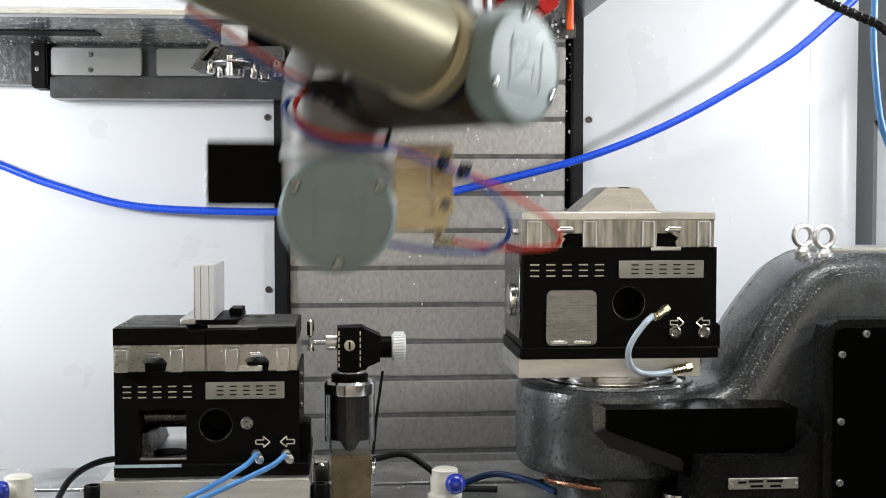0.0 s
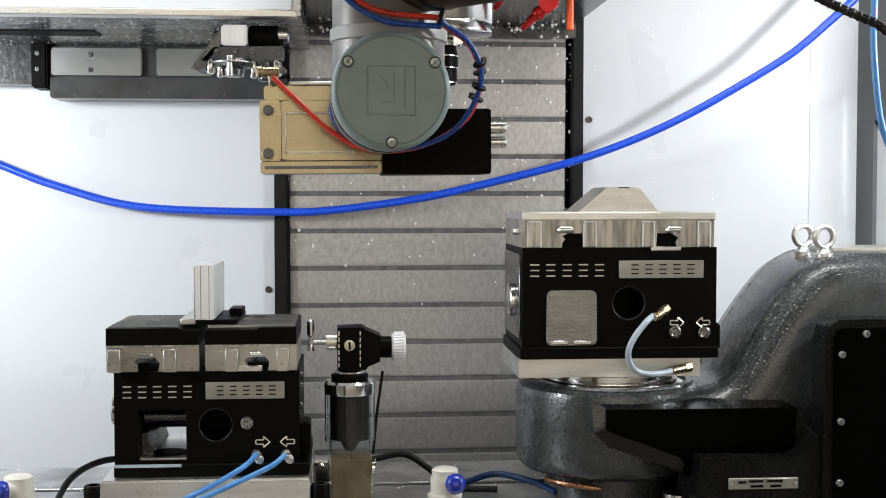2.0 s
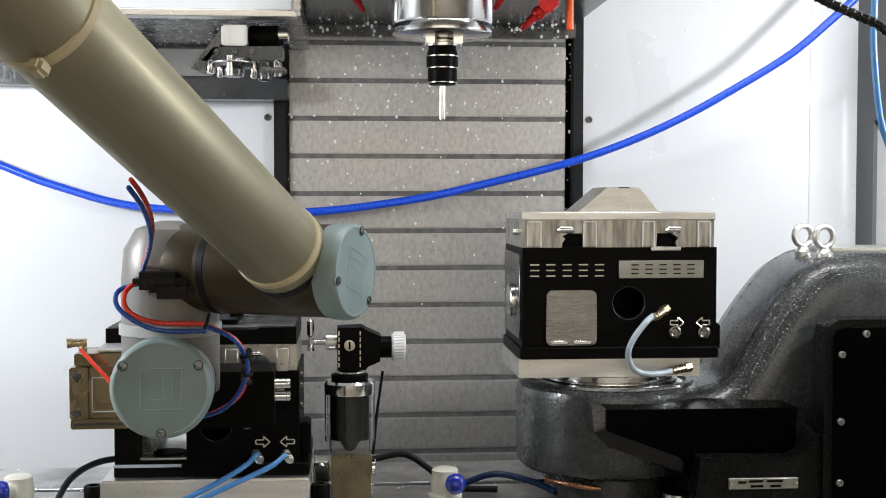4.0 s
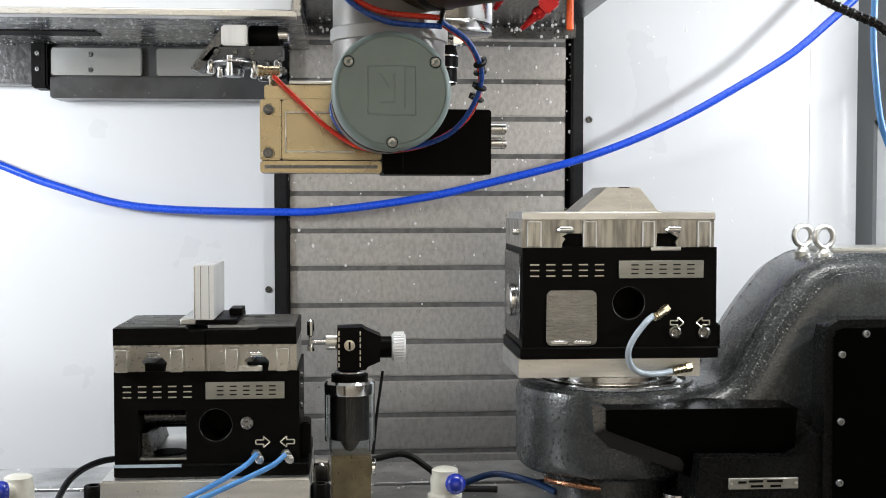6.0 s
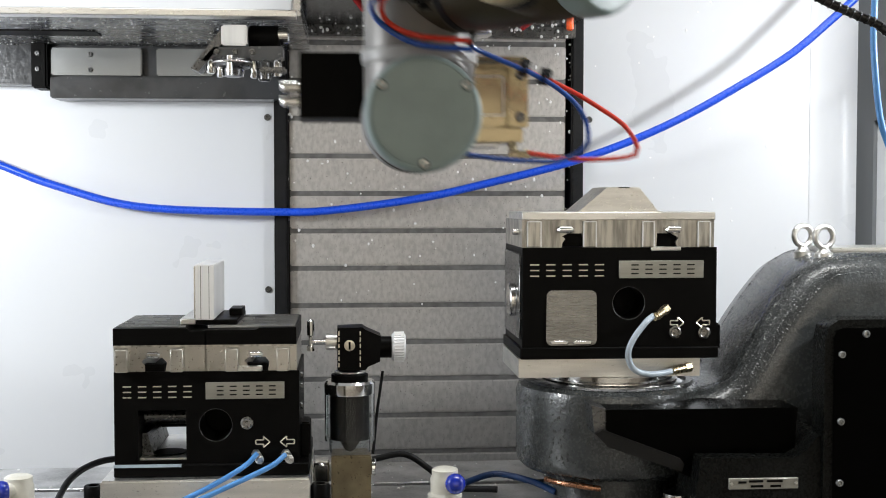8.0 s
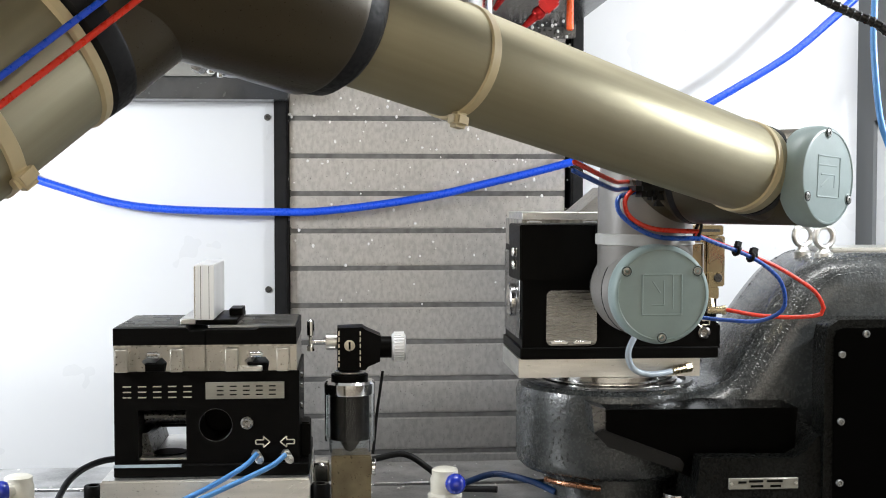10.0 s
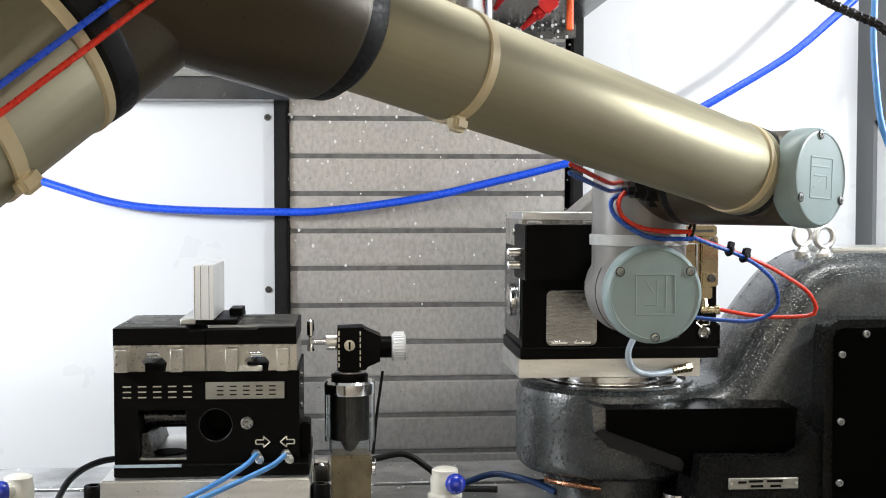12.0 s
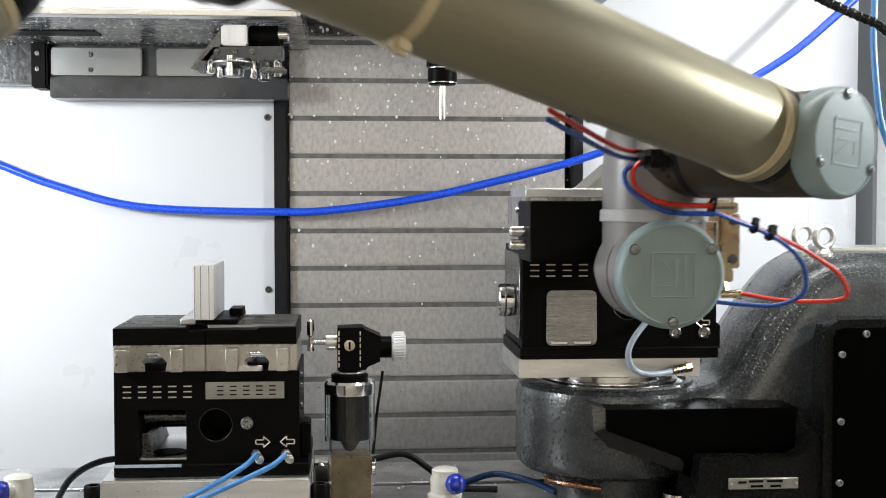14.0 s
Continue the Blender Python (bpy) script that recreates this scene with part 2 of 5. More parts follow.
add_box(shade_strip, 0.0, 0.40, -0.006, 0.004, SHADE_Z, 1.30, corner)
wall("wall_right_shade", shade_strip, SIDESHADE, "glossy grey strip painted as shade on the slanted side panel")
cove = bmesh.new()
ring = [(0.845 - 0.075 + 0.075 * math.sin(radians(a)) * 1.0, 1.979 - 0.075 * (1 - math.cos(radians(a)))) for a in range(0, 63, 6)]
lo, hi = [cove.verts.new((x, y, FLOOR)) for x, y in ring], [cove.verts.new((x, y, 1.30)) for x, y in ring]
lo.append(cove.verts.new((0.845, 1.979, FLOOR)))
hi.append(cove.verts.new((0.845, 1.979, 1.30)))
for k in range(len(lo)):
    m = (k + 1) % len(lo)
    cove.faces.new((lo[k], lo[m], hi[m], hi[k]))
cove.faces.new(lo)
cove.faces.new(hi)
wall("wall_cove", cove, WHITE, "white painted coved corner of the enclosure")
wall("wall_right_front", box(1.30, 1.34, 0.80, 1.11, FLOOR, 1.30), WHITE, "white painted side panel of the enclosure")
tagged(link("ceiling", box(-1.12, 1.36, 0.80, 2.06, 1.30, 1.34), WHITE), "white painted enclosure roof", "ceiling", "", "structure")
# room out of view: cream back wall is a reflector, dim sides limit the light
wall("wall_room_back", box(-2.2, 2.2, -2.6, -2.5, FLOOR, 1.9), BOUNCE, "unseen workshop wall in plain paint, added to shape reflections")
wall("wall_room_left", box(-2.2, -2.1, -2.5, 2.1, FLOOR, 1.9), ROOM, "unseen workshop wall in plain paint, added to shape reflections")
wall("wall_room_right", box(2.1, 2.2, -2.5, 2.1, FLOOR, 1.9), ROOM, "unseen workshop wall in plain paint, added to shape reflections")
tagged(link("ceiling_room", box(-2.2, 2.2, -2.6, 2.1, 1.9, 2.0), ROOM), "unseen dim workshop ceiling, added to close the room", "ceiling", "", "structure")


def bolts_on_wall():
    for x, z in ((-0.128, 0.489), (-0.128, 0.211), (-0.128, -0.02), (0.397, 0.488), (0.397, 0.211), (0.397, 0.75), (-0.128, 0.77)):
        b = empty("panel_bolt", pose(x, 1.98, z), "small dark button-head bolt in the white panel", "bolt", "panel bolts")
        screw("head", (0, 0, 0), (0, -1, 0), 0.0055, b)


def way_cover():
    c = empty("way_cover", pose(0.135, 2.0, -0.3), "brushed steel telescopic way cover, wet with coolant", "way cover")
    step = 0.0608
    for i in range(19):
        z = -0.2456 + i * step + 0.3
        d = 0.0012 * i
        part("plate", box(-0.228, 0.222, -0.010 - d, 0.004 - d, z + 0.0080, z + step), COVER, c, bevel=0.002, seg=2)
        part("plate_step", box(-0.228, 0.222, -0.0065 - d, 0.008 - d, z - 0.001, z + 0.0085), SEAM, c, "dark wiper lip")
    part("rubber_edge", box(-0.252, -0.230, -0.035, 0.03, 0, 1.5), RUBBER, c, "black rubber edge strip", bevel=0.003)
    part("rubber_edge", box(0.230, 0.250, -0.035, 0.03, 0, 1.5), RUBBER, c, "black rubber edge strip", bevel=0.003)


def machine_table():
    t = empty("machine_table", pose(0.1, 1.35, 0), "steel milling machine table with slots, wet and dark", "machine table")
    for y0, y1 in ((-0.16, -0.085), (-0.067, 0.035), (0.053, 0.155), (0.173, 0.29)):
        part("top_strip", box(-0.95, 0.75, y0, y1, -0.022, 0), TABLE, t, bevel=0.0015, seg=1)
    part("table_body", box(-0.95, 0.75, -0.16, 0.29, -0.07, -0.022), DARKSTEEL, t, bevel=0.0015, seg=1)
    part("saddle", box(-0.45, 0.45, -0.1, 0.25, -0.90, -0.07), CASTING, t, "dark painted cast saddle", bevel=0.01)


def holed(bm, x0, x1, z0, z1, cx, cz, r, y0, y1):
    """A block from y0 to y1 with a round hole through it."""
    ang = sorted([2 * math.pi * k / 32 for k in range(32)] + [math.atan2(z - cz, x - cx) % (2 * math.pi) for x in (x0, x1) for z in (z0, z1)])
    def edge(a):
        c, s = math.cos(a), math.sin(a)
        t = min([((x1 if c > 0 else x0) - cx) / c if abs(c) > 1e-6 else 9, ((z1 if s > 0 else z0) - cz) / s if abs(s) > 1e-6 else 9])
        return cx + t * c, cz + t * s
    loops = []
    for y in (y0, y1):
        loops.append(([bm.verts.new((*edge(a)[:1], y, edge(a)[1])) for a in ang], [bm.verts.new((cx + r * math.cos(a), y, cz + r * math.sin(a))) for a in ang]))
    n = len(ang)
    for k in range(n):
        j = (k + 1) % n
        for o, i in loops:
            bm.faces.new((o[k], o[j], i[j], i[k]))
        for w in (0, 1):
            bm.faces.new((loops[0][w][k], loops[0][w][j], loops[1][w][j], loops[1][w][k]))


def arrow(x, z, w, h, sign):
    """Hollow arrow outline, as thin strokes."""
    pts = [(-1, 0.35), (0.1, 0.35), (0.1, 0.9), (1, 0), (0.1, -0.9), (0.1, -0.35), (-1, -0.35)]
    pts = [Vector((x + sign * a * w / 2, 0, z + b * h / 2)) for a, b in pts]
    bm = bmesh.new()
    for a, b in zip(pts, pts[1:] + pts[:1]):
        rod(a, b, 0.0008, bm, 6)
    return bm


def brand_plate(v, x, z, w, h):
    """Five engraved marks and a bright plate with five dark marks."""
    pitch = w * 0.093
    for k in range(5):
        bm = bmesh.new()
        x0 = x + k * pitch
        for zz in (0.78, 0.46, 0.14):
            add_box(bm, x0, x0 + pitch * 0.55, -0.0008, 0.002, z + h * zz - 0.0007, z + h * zz + 0.0007)
        part("mark", bm, LETTER, v)
    p = part("name_plate", box(x + w * 0.51, x + w, -0.0015, 0.003, z, z + h), PLATE, v, "brushed metal plate with dark marks", bevel=0.0004, seg=1)
    for k in range(5):
        bm = bmesh.new()
        x0 = x + w * (0.58 + 0.081 * k)
        for zz in (0.76, 0.51, 0.26):
            add_box(bm, x0, x0 + w * 0.042, -0.0022, -0.001, z + h * zz - 0.0007, z + h * zz + 0.0007)
        part("mark", bm, BLACK, p)


def port(v, x, z, name="port_screw"):
    m = pose(x, 0, z, 90)
    return part(name, lathe([(0.0072, -0.002), (0.0072, 0.002), (0.0055, 0.0028), (0.0042, 0.0022), (0.0038, 0.0005), (0.002, 0.0005), (0.0015, 0.0015), (0.0001, 0.0015)], m, n=20), PORTSTEEL, v, "steel socket screw")


def barb(v, p, d, name="fitting", mat=None):
    """Brass push-in fitting from p along d."""
    p, d = Vector(p), Vector(d).normalized()
    bm = rod(p, p + d * 0.010, 0.0058, n=6)
    rod(p + d * 0.010, p + d * 0.024, 0.0050, bm, 16)
    rod(p + d * 0.024, p + d * 0.028, 0.0040, bm, 16)
    return part(name, bm, mat or BRASS, v, "nickel push-in fitting" if mat else "brass push-in fitting")


def left_vise():
    """Origin at the front left lower corner of its body."""
    v = empty("left_vise", pose(-0.266, 1.40, 0.041), "black anodised workholding vise with bright jaws on a silver riser", "vise", "vises")
    W, H, D, z0 = 0.210, 0.120, 0.150, 0.014
    part("end_post", box(0, 0.027, 0, D, z0, H), BLACK, v)
    part("bridge", box(0.027, 0.081, 0, D, 0.076, H), BLACK, v)
    part("sill", box(0.027, 0.081, 0, D, z0, z0 + 0.004), BLACK, v)
    bm = bmesh.new()
    holed(bm, 0.081, W, z0, H, 0.1145, 0.058, 0.019, 0, D)
    part("main_block", bm, BLACK, v)
    part("base_plate", box(0, 0.221, -0.006, D, 0, z0), BLACK, v, bevel=0.0012, seg=1)
    part("film_strip", box(0.0, 0.076, -0.0068, -0.0055, 0.0115, 0.0148), PALEBLUE, v, "pale blue protective film")
    part("hole_bottom", rod((0.1145, 0.058, 0.058), (0.1145, 0.0595, 0.058), 0.019), BLACK, v)
    part("hole_rim", torus((0.1145, 0.0005, 0.058), 0.019, 0.0005, (0, 1, 0)), DARKSTEEL, v)
    part("back_plate", box(0.027, 0.081, 0.110, 0.149, 0.036, 0.077), BLACK, v)
    part("lead_screw", rod((0.02, 0.050, 0.060), (0.09, 0.050, 0.060), 0.009), DARKSTEEL, v, "dark oily lead screw")
    part("window_floor", box(0.0275, 0.0805, 0.004, 0.145, z0 + 0.003, z0 + 0.006), STEEL, v, "bright wet floor of the window")
    part("slide", slab([(0.0275, 0.020), (0.041, 0.020), (0.038, 0.030), (0.034, 0.046), (0.0275, 0.046)], 0.02, 0.14), DARKSTEEL, v, "bright steel slide", bevel=0.001, seg=1)
    part("window_floor_ring", lathe([(0.019, 0), (0.019, 0.0015), (0.0185, 0.002), (0.0001, 0.002)], pose(0.058, 0.035, z0 + 0.0055)), BLACK, v)
    brand_plate(v, 0.010, 0.088, 0.183, 0.0195)
    port(v, 0.150, 0.060)
    part("arrow_mark", arrow(0.168, 0.0375, 0.016, 0.014, 1), LETTER, v)
    part("arrow_mark", arrow(0.196, 0.0375, 0.016, 0.014, -1), LETTER, v)
    part("stop_tab", box(0.138, 0.168, -0.001, 0.02, H - 0.0005, H + 0.006), STEEL, v, bevel=0.001, seg=1)
    for z in (0.108, 0.096, 0.072):
        screw("side_screw", (W + 0.0005, 0.045, z), (1, 0, 0), 0.0045, v)
    part("side_block", box(W, W + 0.012, 0.02, 0.06, 0.016, 0.056), BLACK, v, bevel=0.002)
    barb(v, (0.160, 0, 0.024), (0.25, -1, -0.1), mat=STEEL)
    barb(v, (0.194, 0, 0.024), (0.25, -1, -0.1), mat=STEEL)
    r = empty("riser_plate", pose(-0.279, 1.38, 0), "machined aluminium riser plate, wet with coolant", "plate")
    bm = box(0, 0.235, 0, 0.18, 0, 0.0405)
    part("plate", bm, STEEL, r, bevel=0.002)
    b = empty("clamp_bolt", pose(-0.29, 1.40, 0), "black socket-head clamp bolt on the table", "bolt", "clamp bolts")
    part("head", lathe([(0.011, 0), (0.011, 0.030), (0.0095, 0.032), (0.006, 0.032), (0.006, 0.026), (0.0001, 0.026)], Matrix(), n=24), BLACK, b)
    copy_thing(b, pose(-0.032, 1.39, 0))
    return v


def jaw(width, name, m, flip, group):
    """Half of the jaw set: milled carrier with pads and a stud, black serrated top plate."""
    j = empty(name, m, "bright milled jaw carrier with a black serrated top plate", "jaw", group)
    w, D = width, 0.150
    nx = 0.035 if not flip else 0.048
    out = [(0, 0), (nx, 0), (nx, 0.007), (nx - 0.004, 0.012), (nx + 0.003, 0.016), (nx + 0.020, 0.016), (nx + 0.025, 0.010), (nx + 0.023, 0), (w, 0), (w, 0.030), (0, 0.030)]
    part("carrier", slab(out, 0.003, D), JAWSTEEL, j, bevel=0.0008, seg=1)
    # black box darkens the notch as its own shade would
    part("pocket_shadow", box(nx - 0.002, nx + 0.022, 0.004, 0.02, -0.0003, 0.008), BLACK, j)
    for x in ((0.004, 0.018), (0.066, 0.080)) if not flip else ((0.024, 0.038), (0.082, 0.096)):
        part("pad", box(x[0], x[1], -0.012, 0.004, 0.001, 0.027), JAWSTEEL, j, bevel=0.0006, seg=1)
    part("stud", rod((nx + 0.002, -0.002, 0.0195), (nx + 0.018, -0.002, 0.0195), 0.0036, soft=0.002), CHROME, j, "polished steel stud")
    part("rib", box(0.0, w, 0.0, 0.004, 0.0285, 0.0305), MILLED, j)
    top = [(0, 0.0305), (w, 0.0305), (w, 0.0465), (w - 0.018, 0.0465), (w - 0.022, 0.050), (0, 0.050)] if not flip else [(0, 0.0305), (w, 0.0305), (w, 0.050), (0.062, 0.050), (0.058, 0.0475), (0, 0.0475)]
    part("top_plate", slab(top, 0, D), BLACK, j, "black serrated plate", bevel=0.0006, seg=1)
    # grey ridges stand in for glints along the black serrations
    bm = bmesh.new()
    for k in range(8):
        y = 0.012 + k * 0.018
        add_box(bm, 0.002, w - (0.024 if not flip else 0.002), y, y + 0.0014, 0.0490, 0.0518)
    tagged(part("serrated_top", bm, PAINTED, j), "", "", "", "stuff")
    return j


def held_part():
    p = empty("workpiece", pose(-0.1765, 1.415, 0.2125), "tall bright extruded aluminium workpiece standing in the jaws", "workpiece")
    part("block", box(0, 0.0225, 0, 0.12, 0.006, 0.070), SATIN, p, bevel=0.0012)
    part("groove_strip", box(-0.0006, 0.004, 0.001, 0.119, 0.008, 0.068), CHROME, p)
    for x in (0.0070, 0.0165):
        part("groove", box(x, x + 0.0007, -0.0003, 0.001, 0.0075, 0.0685), PAINTED, p)
    part("soft_jaw", box(-0.018, 0.0, 0.01, 0.13, -0.0005, 0.0068), STEEL, p, bevel=0.001, seg=1)
    part("soft_jaw", box(0.0, 0.048, 0.01, 0.13, -0.0005, 0.0055), BLACK, p, bevel=0.001, seg=1)
    part("stop_block", box(0.034, 0.050, 0.06, 0.10, 0.005, 0.014), BLACK, p, bevel=0.001, seg=1)


def knob(vise):
    k = part("clamp_knob", rod((0.02, 0, 0), (0, 0, 0), 0.020), CHROME, vise, "bright round clamp knob")
    part("groove", torus((0.008, 0, 0), 0.0195, 0.0012, (1, 0, 0)), DARKSTEEL, k)
    return k


def right_vise():
    v = empty("right_vise", pose(0.203, 1.40, 0.148), "black anodised workholding vise bolted to the rotary platter", "vise", "vises")
    W, D, b0, b1 = 0.231, 0.150, 0.036, 0.1535
    bm = bmesh.new()
    holed(bm, 0, W, b0, b1, 0.126, 0.088, 0.0195, 0, D)
    part("body", bm, BLACK, v)
    part("base_plate", box(-0.003, W + 0.002, -0.004, D, 0.023, 0.0365), BLACK, v, bevel=0.0012, seg=1)
    bm = slab([(-0.003, 0), (0.214, 0), (0.214, 0.0225), (-0.003, 0.0225)], 0.008, D + 0.004)
    part("adapter_plate", bm, STEEL, v, "machined aluminium adapter plate", bevel=0.002)
    part("hole_bottom", rod((0.126, 0.048, 0.088), (0.126, 0.0495, 0.088), 0.0195), BLACK, v)
    part("hole_rim", torus((0.126, 0.0005, 0.088), 0.0195, 0.0005, (0, 1, 0)), DARKSTEEL, v)
    out = []
    for cx, cz, a0 in ((0.0805, 0.0965, 0), (0.0355, 0.0965, 90), (0.0350, 0.046, 180), (0.081, 0.046, 270)):
        for k in range(5):
            a = radians(a0 + k * 22.5)
            out.append((cx + 0.007 * math.cos(a), cz + 0.007 * math.sin(a)))
    part("window_block", slab(out, -0.0015, 0.02), BRUSHED, v, "bright machined filler block", bevel=0.0006, seg=1)
    part("window_foot", box(0.034, 0.054, -0.0025, 0.01, 0.0395, 0.0445), CHROME, v, bevel=0.001, seg=1)
    part("window_foot", box(0.060, 0.082, -0.0025, 0.01, 0.0395, 0.0445), CHROME, v, bevel=0.001, seg=1)
    brand_plate(v, 0.009, 0.1175, 0.206, 0.0205)
    part("arrow_mark", arrow(0.184, 0.0645, 0.016, 0.014, 1), LETTER, v)
    part("arrow_mark", arrow(0.215, 0.0645, 0.016, 0.014, -1), LETTER, v)
    port(v, 0.1815, 0.0535)
    port(v, 0.2165, 0.0525)
    part("stop_tab", box(0.152, 0.188, -0.001, 0.02, b1 - 0.004, b1 + 0.0008), STEEL, v, bevel=0.0008, seg=1)
    for z in (0.145, 0.112, 0.083):
        screw("side_screw", (W + 0.0005, 0.02, z), (1, 0, 0), 0.0038, v)
    part("side_block", box(W, W + 0.010, 0.015, 0.07, 0.03, 0.062), BLACK, v, bevel=0.002)
    part("side_cover", box(-0.0025, 0.0, 0.01, D - 0.008, 0.045, 0.146), DARKSTEEL, v, bevel=0.001, seg=1)
    barb(v, (0.172, 0.0, 0.0815), (-0.75, -0.65, -0.35))
    barb(v, (0.202, 0.004, 0.0115), (-0.9, -0.4, -0.12))
    h = tagged(link("link_hose", pipe([(0.355, 1.387, 0.222), (0.343, 1.372, 0.2165), (0.327, 1.366, 0.198), (0.321, 1.367, 0.180), (0.328, 1.372, 0.163), (0.345, 1.378, 0.1555), (0.366, 1.388, 0.1545), (0.380, 1.394, 0.156)], 0.0036), PALEBLUE), "short pale blue air hose looped between brass fittings", "hose")
    return v


def jaw_set():
    """The one-piece jaw set and workpiece that the arm lifts off the rotary vise."""
    j = empty("jaw_set", pose(0.203, 1.40, 0.3015), "bright milled jaw set clamping a peaked aluminium workpiece", "jaw")
    w, D = 0.2285, 0.150
    out = [(0, 0), (0.047, 0), (0.047, 0.005), (0.051, 0.010), (0.047, 0.013), (0.054, 0.0165), (0.071, 0.0165), (0.072, 0.0), (0.159, 0), (0.160, 0.0165), (0.177, 0.0165), (0.186, 0.011), (0.182, 0.006), (0.184, 0), (w, 0), (w, 0.0325), (0, 0.0325)]
    part("carrier", slab(out, 0.003, D), MILLED, j, bevel=0.0008, seg=1)
    # black boxes stand in for the shade inside the two notches
    for x in (0.048, 0.160):
        part("pocket_shade", box(x, x + 0.024, 0.006, 0.03, 0.001, 0.0168), BLACK, j)
    for x0, x1 in ((0.005, 0.022), (0.071, 0.087), (0.141, 0.156), (0.207, 0.223)):
        fr = bmesh.new()
        add_box(fr, x0, x1, -0.002, 0.004, 0.0008, 0.031)
        part("pad", fr, MILLED, j, bevel=0.0009, seg=1)
        rim = bmesh.new()
        for a, b, c, d in ((x0, x0 + 0.0013, 0.0008, 0.031), (x1 - 0.0013, x1, 0.0008, 0.031), (x0, x1, 0.0297, 0.031)):
            add_box(rim, a, b, -0.0032, -0.001, c, d)
        part("pad_rim", rim, SATIN, j)
    for x in (0.050, 0.178):
        part("stud", rod((x - 0.010, -0.0035, 0.021), (x + 0.010, -0.0035, 0.021), 0.0042, soft=0.003), CHROME, j, "polished steel stud")
        part("stud_base", box(x - 0.011, x + 0.011, -0.001, 0.006, 0.0165, 0.026), MILLED, j, bevel=0.002)
    part("top_plate", box(-0.0005, w + 0.0005, 0.0, 0.12, 0.0325, 0.0415), STEEL, j, "machined aluminium plate", bevel=0.0006, seg=1)
    part("peak", slab([(0.064, 0.0415), (0.166, 0.0415), (0.160, 0.0435), (0.138, 0.0705), (0.100, 0.0705), (0.068, 0.0435)], 0.001, 0.085), STEEL, j, "machined trapezoid block", bevel=0.0005, seg=1)
    part("peak_slot", box(0.113, 0.126, 0.0, 0.086, 0.0695, 0.0709), DARKSTEEL, j)
    part("side_pin", rod((0.0, 0.02, 0.018), (-0.009, 0.02, 0.018), 0.0035), CHROME, j)
    return j


def inset_outline(o, d):
    """The outline moved inwards by d along its mean normals."""
    n, res = len(o), []
    for k in range(n):
        a, b, c = Vector(o[k - 1]), Vector(o[k]), Vector(o[(k + 1) % n])
        t = ((b - a).normalized() + (c - b).normalized()).normalized()
        res.append((b.x - t.y * d, b.y + t.x * d))
    return res


def smooth_outline(o, steps=6):
    return [(p.x, p.z) for p in spline([(x, 0, z) for x, z in o], steps)]


